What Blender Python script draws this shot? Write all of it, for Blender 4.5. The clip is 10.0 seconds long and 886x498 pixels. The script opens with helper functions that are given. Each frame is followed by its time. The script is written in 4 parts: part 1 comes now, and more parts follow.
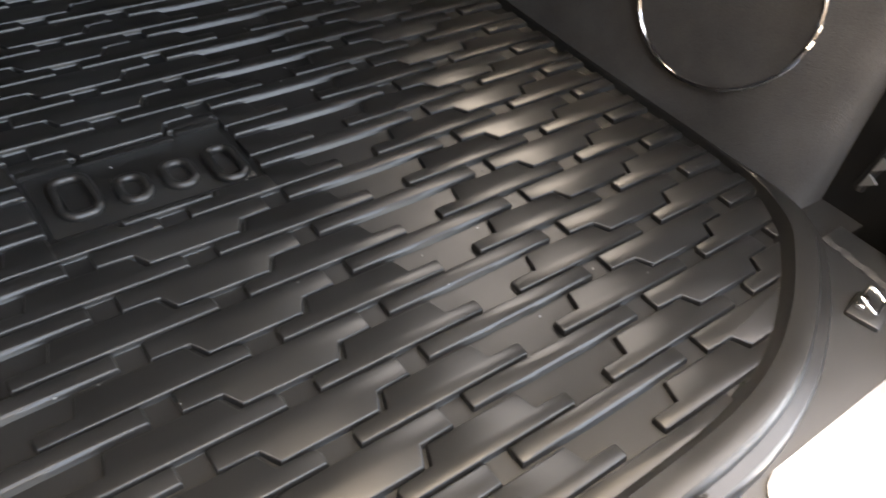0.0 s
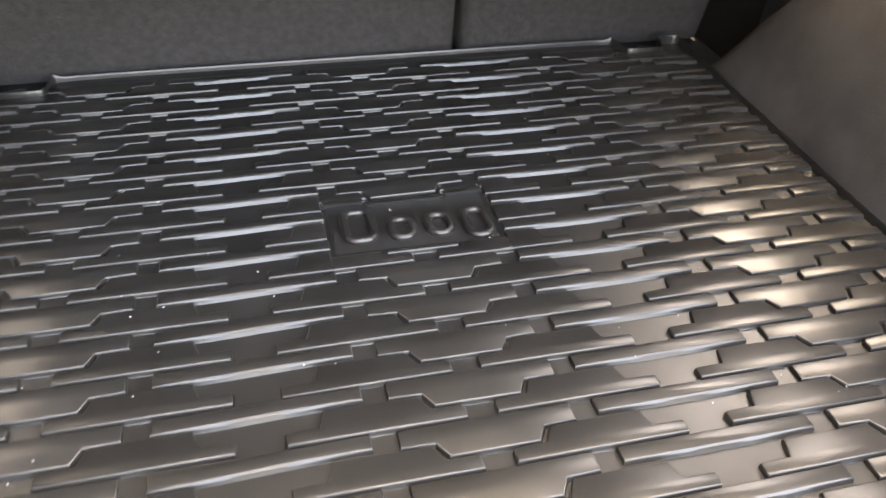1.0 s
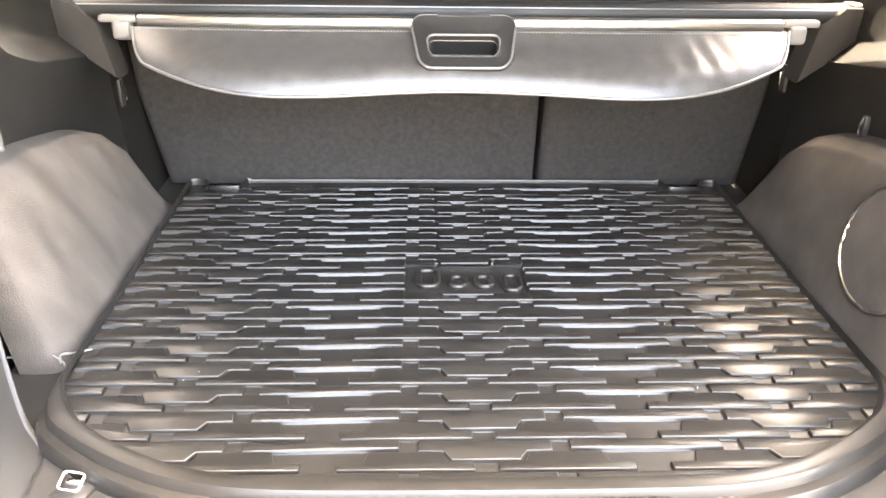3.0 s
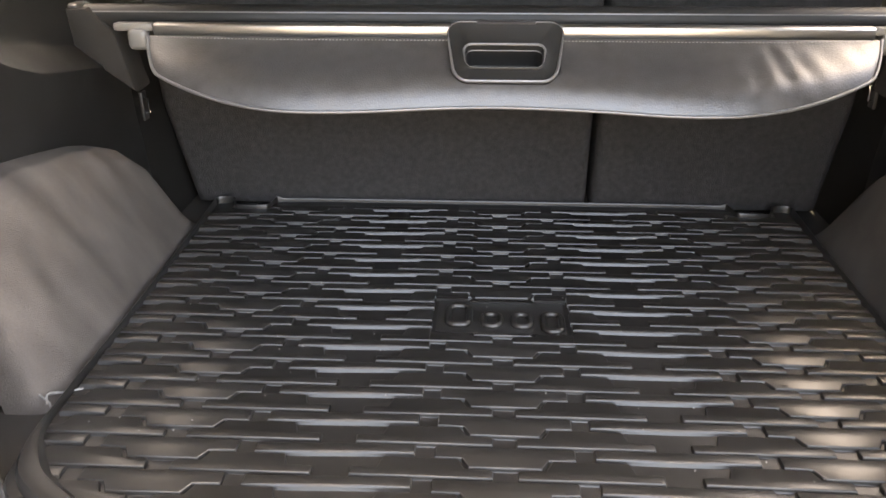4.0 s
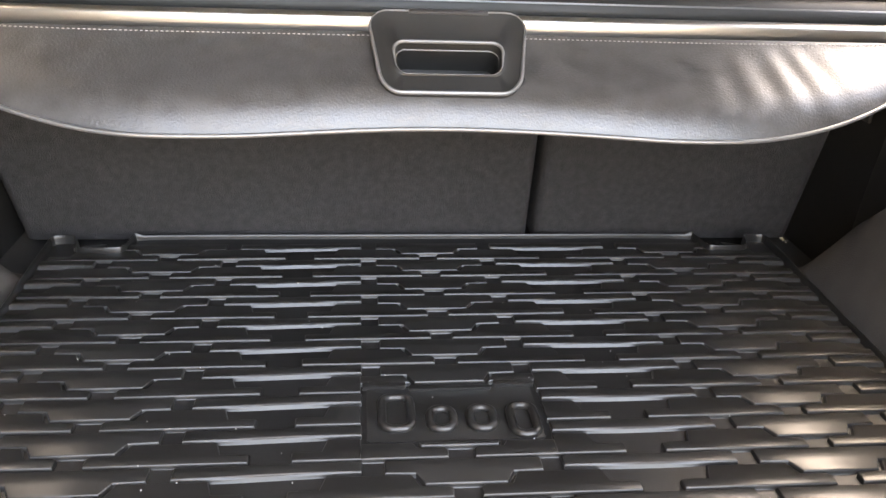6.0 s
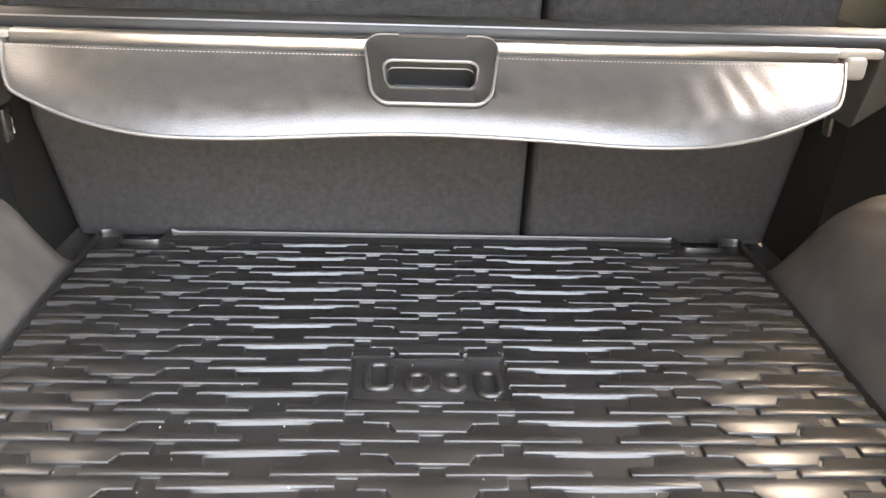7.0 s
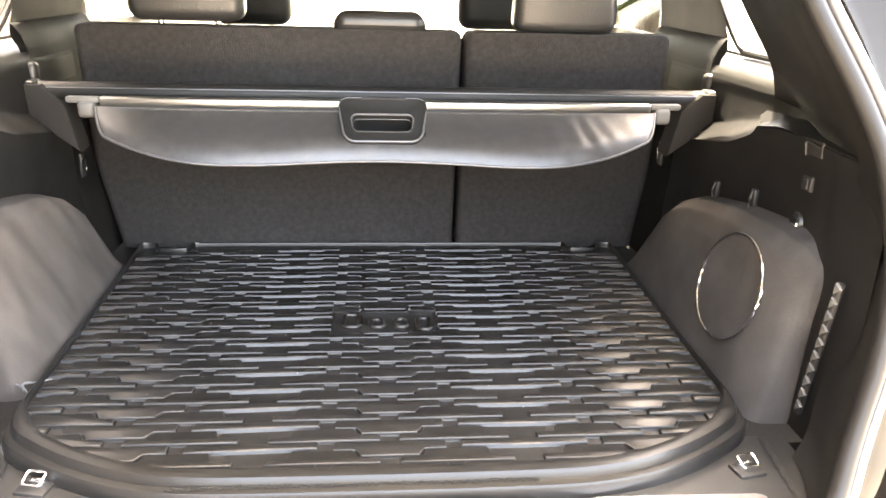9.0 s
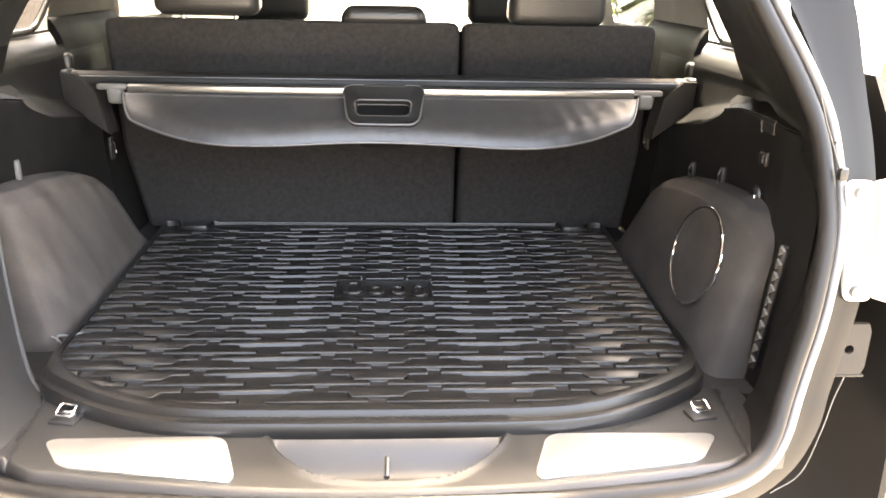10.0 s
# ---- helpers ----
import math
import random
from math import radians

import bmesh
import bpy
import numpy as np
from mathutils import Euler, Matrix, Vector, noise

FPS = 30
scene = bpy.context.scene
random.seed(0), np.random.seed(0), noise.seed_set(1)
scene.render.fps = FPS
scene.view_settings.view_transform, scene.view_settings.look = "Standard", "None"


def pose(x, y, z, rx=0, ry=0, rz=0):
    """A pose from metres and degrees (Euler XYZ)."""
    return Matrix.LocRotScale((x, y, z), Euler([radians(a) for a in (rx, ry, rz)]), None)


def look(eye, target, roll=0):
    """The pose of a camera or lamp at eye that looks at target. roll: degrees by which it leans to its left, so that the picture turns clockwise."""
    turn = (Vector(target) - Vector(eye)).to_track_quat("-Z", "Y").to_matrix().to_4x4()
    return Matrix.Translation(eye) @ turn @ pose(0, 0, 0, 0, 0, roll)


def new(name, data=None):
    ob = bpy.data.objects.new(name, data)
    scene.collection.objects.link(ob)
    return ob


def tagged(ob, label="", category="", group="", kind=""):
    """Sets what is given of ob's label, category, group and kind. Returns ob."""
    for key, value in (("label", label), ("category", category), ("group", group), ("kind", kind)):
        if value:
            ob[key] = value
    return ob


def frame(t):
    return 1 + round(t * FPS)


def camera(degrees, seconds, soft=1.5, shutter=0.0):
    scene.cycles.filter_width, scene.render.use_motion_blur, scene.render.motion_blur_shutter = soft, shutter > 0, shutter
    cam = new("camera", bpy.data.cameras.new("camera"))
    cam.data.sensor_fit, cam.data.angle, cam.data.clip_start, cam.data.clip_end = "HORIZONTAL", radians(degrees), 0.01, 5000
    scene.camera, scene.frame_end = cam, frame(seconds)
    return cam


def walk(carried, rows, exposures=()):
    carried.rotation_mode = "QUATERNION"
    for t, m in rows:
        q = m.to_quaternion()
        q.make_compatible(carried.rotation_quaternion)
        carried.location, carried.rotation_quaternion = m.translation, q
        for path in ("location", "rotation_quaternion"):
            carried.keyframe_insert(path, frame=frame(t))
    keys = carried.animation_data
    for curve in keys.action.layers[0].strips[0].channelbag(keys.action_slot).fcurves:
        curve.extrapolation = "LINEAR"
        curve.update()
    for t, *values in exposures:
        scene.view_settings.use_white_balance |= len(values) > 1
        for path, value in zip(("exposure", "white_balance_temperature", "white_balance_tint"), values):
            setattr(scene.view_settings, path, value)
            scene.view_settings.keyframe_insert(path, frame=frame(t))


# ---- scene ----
cam = camera(58.0, 10.0, shutter=0.3)
PATH = [
    (0, (-0.164, -0.012, 0.451), (0.832, 1.071, -0.903), 8.6),
    (0.5, (-0.208, -0.017, 0.491), (0.582, 1.258, -0.832), 5.9),
    (1, (-0.155, -0.136, 0.501), (0.263, 1.397, -0.713), 2.5),
    (1.5, (-0.117, -0.236, 0.514), (0.113, 1.373, -0.65), 1.9),
    (2, (-0.1, -0.326, 0.518), (0.104, 1.326, -0.591), 1.5),
    (2.5, (-0.091, -0.47, 0.535), (0.067, 1.261, -0.456), 1.6),
    (3, (-0.071, -0.545, 0.568), (-0.014, 1.26, -0.29), 0.8),
    (4.5, (-0.016, -0.267, 0.516), (-0.144, 1.545, -0.322), -0.3),
    (5, (-0.081, -0.123, 0.494), (0.09, 1.676, -0.363), 1.9),
    (5.5, (-0.097, -0.094, 0.494), (0.111, 1.695, -0.375), 2.6),
    (7, (-0.024, -0.246, 0.519), (0.057, 1.58, -0.293), 1.9),
    (7.5, (0.037, -0.425, 0.537), (-0.023, 1.423, -0.225), 1.9),
    (8, (0.021, -0.56, 0.557), (0.002, 1.311, -0.151), 1.4),
    (8.5, (-0.023, -0.673, 0.571), (0.111, 1.205, -0.104), 1.6),
    (9, (-0.021, -0.759, 0.582), (0.154, 1.124, -0.067), 1.6),
    (9.5, (0.014, -0.826, 0.581), (0.176, 1.063, -0.053), 1.6),
    (10, (0.034, -0.902, 0.574), (0.14, 0.988, -0.074), 1.2),
]
EXPOSURES = [(0.0, 5.2, 9000, 10), (0.5, 5.5, 9000, 10), (1.0, 6.35, 9600, 13), (1.5, 6.75, 9600, 13), (2.0, 6.95, 9600, 13), (2.5, 7.15, 9700, 13), (3.0, 6.95, 9700, 13), (3.2, 6.8, 9600, 13), (4.3, 5.25, 9500, 14), (5.0, 5.15, 9400, 14), (5.5, 5.65, 9400, 14), (6.8, 6.45, 9500, 13), (7.5, 7.05, 9800, 14), (8.0, 6.8, 9600, 13), (8.5, 6.35, 9400, 13), (9.0, 6.15, 9400, 13), (10.0, 5.5, 9000, 13)]
walk(cam, [(t, look(eye, target, roll)) for t, eye, target, roll in PATH], EXPOSURES)

# ---------------------------------------------------------------- light
SUN_WAY = Vector((0.10, 0.36, 1.0)).normalized()
world = bpy.data.worlds.new("sky")
scene.world = world
world.use_nodes = True
wt = world.node_tree
sky = wt.nodes.new("ShaderNodeTexSky")
sky.sky_type, sky.sun_disc = "NISHITA", False
sky.sun_elevation = math.asin(SUN_WAY.z)
sky.sun_rotation = math.atan2(SUN_WAY.x, SUN_WAY.y)
sky.air_density, sky.dust_density = 1.0, 5.0
wt.links.new(sky.outputs[0], wt.nodes["Background"].inputs[0])
wt.nodes["Background"].inputs[1].default_value = 0.15
sun = new("sun", bpy.data.lights.new("sun", "SUN"))
sun.data.energy, sun.data.angle, sun.data.color = 4.0, radians(0.5), (1.0, 0.965, 0.91)
sun.matrix_world = look(SUN_WAY * 20, (0, 0, 0))


# ---------------------------------------------------------------- materials
def material(name, colour, rough=0.5, metal=0.0, grain=400.0, bump=0.15, vary=0.25, blotch=9.0, spec=0.5, rough_vary=0.1, kind="noise", depth=0.001, random_tint=0.0, brushed=None):
    m = bpy.data.materials.new(name)
    m.use_nodes = True
    nt = m.node_tree
    N, L = nt.nodes, nt.links
    b = N["Principled BSDF"]
    b.inputs["Metallic"].default_value = metal
    b.inputs["Specular IOR Level"].default_value = spec
    geo = N.new("ShaderNodeNewGeometry")
    fine = N.new("ShaderNodeTexVoronoi" if kind == "leather" else "ShaderNodeTexNoise")
    fine.inputs["Scale"].default_value = grain
    big = N.new("ShaderNodeTexNoise")
    big.inputs["Scale"].default_value = blotch
    big.inputs["Detail"].default_value = 5
    if kind != "leather":
        fine.inputs["Detail"].default_value = 3
    for n in (fine, big):
        L.new(geo.outputs["Position"], n.inputs["Vector"])
    if brushed:
        lay = N.new("ShaderNodeMapping")
        lay.vector_type = "TEXTURE"
        lay.inputs["Rotation"].default_value = (radians(brushed[0]), 0, 0)
        lay.inputs["Scale"].default_value = (1, brushed[1], brushed[2])
        L.new(geo.outputs["Position"], lay.inputs["Vector"])
        L.new(lay.outputs[0], big.inputs["Vector"])
    mix = N.new("ShaderNodeMath")
    mix.operation = "MULTIPLY_ADD"
    L.new(fine.outputs[0], mix.inputs[0])
    mix.inputs[1].default_value = 0.5
    L.new(big.outputs[0], mix.inputs[2])
    ramp = N.new("ShaderNodeMapRange")
    ramp.inputs["From Min"].default_value, ramp.inputs["From Max"].default_value = 0.35, 1.1
    ramp.inputs["To Min"].default_value, ramp.inputs["To Max"].default_value = 1 - vary, 1 + vary
    L.new(mix.outputs[0], ramp.inputs["Value"])
    tint = N.new("ShaderNodeVectorMath")
    tint.operation = "SCALE"
    tint.inputs[0].default_value = colour
    if random_tint:
        info = N.new("ShaderNodeObjectInfo")
        jitter = N.new("ShaderNodeMapRange")
        jitter.inputs["To Min"].default_value, jitter.inputs["To Max"].default_value = 1 - random_tint, 1 + random_tint
        L.new(info.outputs["Random"], jitter.inputs["Value"])
        times = N.new("ShaderNodeMath")
        times.operation = "MULTIPLY"
        L.new(ramp.outputs[0], times.inputs[0])
        L.new(jitter.outputs[0], times.inputs[1])
        L.new(times.outputs[0], tint.inputs["Scale"])
    else:
        L.new(ramp.outputs[0], tint.inputs["Scale"])
    L.new(tint.outputs[0], b.inputs["Base Color"])
    rr = N.new("ShaderNodeMapRange")
    rr.inputs["From Min"].default_value, rr.inputs["From Max"].default_value = 0.3, 0.7
    rr.inputs["To Min"].default_value, rr.inputs["To Max"].default_value = max(0.02, rough - rough_vary), min(1, rough + rough_vary)
    L.new(big.outputs[0], rr.inputs["Value"])
    L.new(rr.outputs[0], b.inputs["Roughness"])
    if bump:
        bp = N.new("ShaderNodeBump")
        bp.inputs["Strength"].default_value, bp.inputs["Distance"].default_value = bump, depth
        L.new(fine.outputs[0], bp.inputs["Height"])
        L.new(bp.outputs[0], b.inputs["Normal"])
    return m


RUBBER = material("black_rubber", (0.0098, 0.0094, 0.0090), 0.325, 0, 900, 0.10, 0.3, 14, spec=0.35, rough_vary=0.04, depth=0.0005, random_tint=0.08)
BASE_RUBBER = material("grained_black_rubber", (0.0085, 0.0082, 0.0080), 0.38, 0, 900, 0.15, 0.3, 14, spec=0.36, rough_vary=0.04, depth=0.0006)
CARPET = material("grey_carpet", (0.052, 0.0490, 0.0470), 0.95, 0, 700, 0.6, 0.45, 14, 0.15, depth=0.0025)
SUEDE = material("brushed_arch_carpet", (0.060, 0.0525, 0.0475), 0.95, 0, 700, 0.6, 0.5, 13, 0.15, depth=0.0025, brushed=(27, 0.6, 2.2))
SEAT_FELT = material("seat_back_felt", (0.0240, 0.0225, 0.0222), 0.95, 0, 520, 1.0, 0.5, 95, 0.15, depth=0.002)
PLASTIC = material("black_plastic", (0.012, 0.012, 0.012), 0.45, 0, 1200, 0.3, 0.15, 6, depth=0.0006)
GREY_PLASTIC = material("grey_trim_plastic", (0.10, 0.098, 0.094), 0.50, 0, 1200, 0.3, 0.15, 6, depth=0.0006)
VINYL = material("grey_vinyl", (0.029, 0.0286, 0.0288), 0.36, 0, 420, 0.5, 0.45, 48, spec=0.56, rough_vary=0.08, depth=0.0008)
LEATHER = material("black_leather", (0.020, 0.020, 0.020), 0.38, 0, 350, 0.35, 0.15, 8, kind="leather", depth=0.001)
PIPING = material("welted_edge", (0.065, 0.065, 0.066), 0.33, 0, 500, 0.1, 0.1, 8, spec=0.8, rough_vary=0.03)
HANDLE = material("handle_plastic", (0.009, 0.009, 0.009), 0.5, 0, 1200, 0.3, 0.15, 6, spec=0.28, depth=0.0006)
PILLAR = material("pillar_plastic", (0.018, 0.018, 0.0182), 0.55, 0, 1200, 0.3, 0.15, 6, spec=0.25, depth=0.0006)
RAIL = material("satin_rail", (0.42, 0.42, 0.41), 0.36, 1.0, 800, 0.05, 0.05, 5, rough_vary=0.03)
STEEL = material("brushed_steel", (0.80, 0.79, 0.77), 0.38, 1.0, 800, 0.05, 0.05, 5, rough_vary=0.03)
CHROME = material("chrome", (0.85, 0.85, 0.86), 0.16, 1.0, 300, 0.0, 0.03, 5, rough_vary=0.04)
SIDE_TRIM = material("side_trim_plastic", (0.017, 0.0167, 0.0165), 0.46, 0, 1200, 0.3, 0.15, 6, depth=0.0006)
# dark side trim again, with sunlight through the side window put into its colour
SUNLIT_TRIM = material("sunlit_ledge_trim", (0.042, 0.042, 0.041), 0.5, 0, 1200, 0.25, 0.08, 6, spec=0.2, depth=0.0006)
DARK_CARPET = material("dark_carpet", (0.018, 0.017, 0.016), 0.95, 0, 600, 0.6, 0.3, 11, 0.15, depth=0.002)
SEAL = material("seal_rubber", (0.022, 0.022, 0.0235), 0.42, 0, 500, 0.2, 0.2, 10)
SEAL_CORE = material("matt_seal_rubber", (0.010, 0.0098, 0.0098), 0.5, 0, 500, 0.2, 0.2, 10, spec=0.25)
SEAL_LIP = material("glossy_seal_lip", (0.055, 0.055, 0.056), 0.35, 0, 500, 0.1, 0.2, 10, spec=0.8, rough_vary=0.04)
PAINT = material("black_car_paint", (0.012, 0.0115, 0.011), 0.36, 0, 500, 0.0, 0.1, 4, spec=0.14, rough_vary=0.04)
FLANGE = material("painted_flange", (0.010, 0.0098, 0.0095), 0.45, 0, 500, 0.1, 0.2, 8, spec=0.16)
HEADLINER = material("headliner_cloth", (0.17, 0.166, 0.16), 0.95, 0, 900, 0.3, 0.1, 6, 0.1)
# black plastic edge with the sky's highlight put into a lighter, half-metal colour
LIGHTENED_EDGE = material("lightened_glossy_edge", (0.13, 0.13, 0.13), 0.30, 0.5, 600, 0.05, 0.1, 9, spec=0.7, rough_vary=0.015)
WHITE_PLASTIC = material("white_plastic", (0.62, 0.61, 0.58), 0.4, 0, 600, 0.05, 0.08, 7)
# zinc with the shade of the body corner put into its dark colour
SHADED_ZINC = material("shaded_zinc", (0.020, 0.0195, 0.019), 0.55, 0.1, 400, 0.15, 0.2, 20, spec=0.25)
CONCRETE = material("pale_concrete", (0.17, 0.163, 0.152), 0.9, 0, 60, 0.4, 0.2, 0.8, 0.2, depth=0.01)
STITCH = material("pale_thread", (0.22, 0.215, 0.21), 0.8, 0, 900, 0.2, 0.1, 8)
LEAF = material("leaves", (0.10, 0.14, 0.035), 0.6, 0, 20, 0.0, 0.5, 2, random_tint=0.3)
BLOCKER_GREY = material("blocker_grey", (0.125, 0.127, 0.132), 0.9, 0, 60, 0.4, 0.2, 0.8, 0.2, depth=0.01)
BLOCKER_BROWN = material("blocker_brown", (0.055, 0.045, 0.037), 0.9, 0, 30, 0.6, 0.4, 4, 0.2, depth=0.02)
BARK = material("bark", (0.12, 0.09, 0.06), 0.9, 0, 30, 0.6, 0.4, 4, depth=0.02)


def glass(name, tint):
    m = bpy.data.materials.new(name)
    m.use_nodes = True
    nt = m.node_tree
    nt.nodes.remove(nt.nodes["Principled BSDF"])
    out = nt.nodes["Material Output"]
    tr, gl, mx, lw, pw, ad = (nt.nodes.new(k) for k in ("ShaderNodeBsdfTransparent", "ShaderNodeBsdfGlossy", "ShaderNodeMixShader", "ShaderNodeLayerWeight", "ShaderNodeMath", "ShaderNodeMath"))
    tr.inputs[0].default_value = (*tint, 1)
    gl.inputs["Roughness"].default_value = 0.02
    lw.inputs["Blend"].default_value = 0.5
    pw.operation, ad.operation = "POWER", "MULTIPLY_ADD"
    nt.links.new(lw.outputs["Facing"], pw.inputs[0])
    pw.inputs[1].default_value = 5
    nt.links.new(pw.outputs[0], ad.inputs[0])
    ad.inputs[1].default_value, ad.inputs[2].default_value = 0.9, 0.03
    nt.links.new(ad.outputs[0], mx.inputs[0])
    nt.links.new(tr.outputs[0], mx.inputs[1])
    nt.links.new(gl.outputs[0], mx.inputs[2])
    nt.links.new(mx.outputs[0], out.inputs[0])
    return m


TINTED = glass("tinted_glass", (0.40, 0.41, 0.40))
GATE_GLASS = glass("tailgate_glass", (0.82, 0.83, 0.82))
SIDE_GLASS = glass("side_glass", (0.72, 0.735, 0.745))
CLEAR = glass("clear_glass", (0.85, 0.88, 0.86))


# ---------------------------------------------------------------- helpers
def mesh_of(name, bm, mat, smooth=True):
    bmesh.ops.recalc_face_normals(bm, faces=bm.faces[:])
    me = bpy.data.meshes.new(name)
    bm.to_mesh(me)
    bm.free()
    me.materials.append(mat)
    if smooth:
        for p in me.polygons:
            p.use_smooth = len(p.vertices) < 5
        me.set_sharp_from_angle(angle=radians(38))
    return me


def part(name, bm, mat, parent=None, label="", smooth=True):
    ob = new(name, mesh_of(name, bm, mat, smooth))
    if parent is not None:
        ob.parent = parent
    if label:
        ob["label"] = label
    return ob


def thing(name, label, category, group="", kind="", at=(0, 0, 0)):
    ob = new(name)
    ob.empty_display_size = 0.05
    ob.location = at
    return tagged(ob, label, category, group, kind)


def box(bm, c, s, bevel=0.0, seg=2, turn=None):
    m = Matrix.Translation(c) @ (turn.to_4x4() if turn else Matrix()) @ Matrix.Diagonal((*s, 1))
    r = bmesh.ops.create_cube(bm, size=1, matrix=m)
    if bevel:
        es = {e for v in r["verts"] for e in v.link_edges}
        bmesh.ops.bevel(bm, geom=list(es), offset=bevel, segments=seg, affect="EDGES", profile=0.5)
    return bm


def one_box(c, s, bevel=0.0, seg=2, turn=None):
    return box(bmesh.new(), c, s, bevel, seg, turn)


def loft(rings, closed=False, caps=False, bm=None):
    bm = bm or bmesh.new()
    vs = [[bm.verts.new(p) for p in r] for r in rings]
    n = len(rings[0])
    for a, b in zip(vs, vs[1:]):
        for i in range(n if closed else n - 1):
            j = (i + 1) % n
            bm.faces.new((a[i], a[j], b[j], b[i]))
    if caps:
        bm.faces.new(vs[0])
        bm.faces.new(vs[-1][::-1])
    return bm


def smooth_line(pts, n):
    """A Catmull-Rom line through pts with n steps a stretch."""
    P = [Vector(p) for p in pts]
    P = [2 * P[0] - P[1]] + P + [2 * P[-1] - P[-2]]
    out = []
    for a, b, c, d in zip(P, P[1:], P[2:], P[3:]):
        for i in range(n):
            t = i / n
            out.append(0.5 * ((2 * b) + (c - a) * t + (2 * a - 5 * b + 4 * c - d) * t * t + (3 * b - a - 3 * c + d) * t ** 3))
    out.append(P[-2])
    return out


def tube(path, r, sides=10, closed=False, bm=None, flat=1.0):
    path = [Vector(p) for p in path]
    rings = []
    n = len(path)
    up = Vector((0, 0, 1))
    for i, p in enumerate(path):
        a = path[(i - 1) % n] if (closed or i) else p
        b = path[(i + 1) % n] if (closed or i < n - 1) else p
        d = (b - a).normalized()
        u = d.cross(up)
        if u.length < 0.05:
            u = d.cross(Vector((0, 1, 0)))
        u.normalize()
        w = u.cross(d).normalized()
        rings.append([p + u * r * math.cos(2 * math.pi * k / sides) + w * r * flat * math.sin(2 * math.pi * k / sides) for k in range(sides)])
    if closed:
        rings.append(rings[0])
    bm = loft(rings, True, not closed, bm)
    if closed:
        bmesh.ops.remove_doubles(bm, verts=bm.verts[:], dist=1e-6)
    return bm


def sheet(fn, nu, nv, thick=None):
    """A surface fn(u, v) over 0..1, with an optional second skin at the offset thick(u, v)."""
    bm = bmesh.new()
    a = [[bm.verts.new(fn(i / nu, j / nv)) for j in range(nv + 1)] for i in range(nu + 1)]
    for i in range(nu):
        for j in range(nv):
            bm.faces.new((a[i][j], a[i + 1][j], a[i + 1][j + 1], a[i][j + 1]))
    if thick:
        b = [[bm.verts.new(Vector(fn(i / nu, j / nv)) + Vector(thick)) for j in range(nv + 1)] for i in range(nu + 1)]
        for i in range(nu):
            for j in range(nv):
                bm.faces.new((b[i][j], b[i][j + 1], b[i + 1][j + 1], b[i + 1][j]))
        for i in range(nu):
            bm.faces.new((a[i][0], b[i][0], b[i + 1][0], a[i + 1][0]))
            bm.faces.new((a[i][nv], a[i + 1][nv], b[i + 1][nv], b[i][nv]))
        for j in range(nv):
            bm.faces.new((a[0][j], a[0][j + 1], b[0][j + 1], b[0][j]))
            bm.faces.new((a[nu][j], b[nu][j], b[nu][j + 1], a[nu][j + 1]))
    return bm


def slab(outline, z0, z1, bevel=0.0, seg=2):
    """An outline (x, y) extruded from z0 to z1, its upper edge rounded."""
    bm = bmesh.new()
    lo = [bm.verts.new((x, y, z0)) for x, y in outline]
    hi = [bm.verts.new((x, y, z1)) for x, y in outline]
    n = len(lo)
    bm.faces.new(lo[::-1])
    top = bm.faces.new(hi)
    for i in range(n):
        j = (i + 1) % n
        bm.faces.new((lo[i], lo[j], hi[j], hi[i]))
    if bevel:
        bmesh.ops.bevel(bm, geom=list(top.edges), offset=bevel, segments=seg, affect="EDGES", profile=0.5)
    return bm


def clamp(v, a=0.0, b=1.0):
    return max(a, min(b, v))


def ease(t):
    t = clamp(t)
    return t * t * (3 - 2 * t)


def rounded(x0, x1, y0, y1, r, n=5):
    out = []
    for cx, cy, a in ((x1 - r, y1 - r, 0), (x0 + r, y1 - r, 90), (x0 + r, y0 + r, 180), (x1 - r, y0 + r, 270)):
        for i in range(n + 1):
            t = radians(a + 90 * i / n)
            out.append((cx + r * math.cos(t), cy + r * math.sin(t)))
    return out


# ---------------------------------------------------------------- ground and outside
def build_ground():
    bm = bmesh.new()
    bmesh.ops.create_grid(bm, x_segments=60, y_segments=60, size=150, matrix=Matrix.Translation((0, 0, -0.82)))
    ob = part("ground", bm, CONCRETE)
    tagged(ob, "pale sunlit concrete ground around the parked car", "ground", kind="structure")
    # added wall, out of view: keeps horizon light out of the bay
    wall = part("sky_blocker_behind", one_box((0, -6.5, 0.33), (26, 0.2, 2.3), 0.01), BLOCKER_GREY)
    tagged(wall, "added plain grey wall, unseen behind the car, blocking low sky", "wall", kind="structure")
    # tall added wall, unseen: darkens the left windows and their glint on the mat
    wall = part("sky_blocker_left", one_box((-3.4, 0.5, 2.68), (0.3, 17.0, 7.0), 0.01), BLOCKER_BROWN)
    tagged(wall, "added plain brown wall, unseen left of the car, blocking sky", "wall", kind="structure")


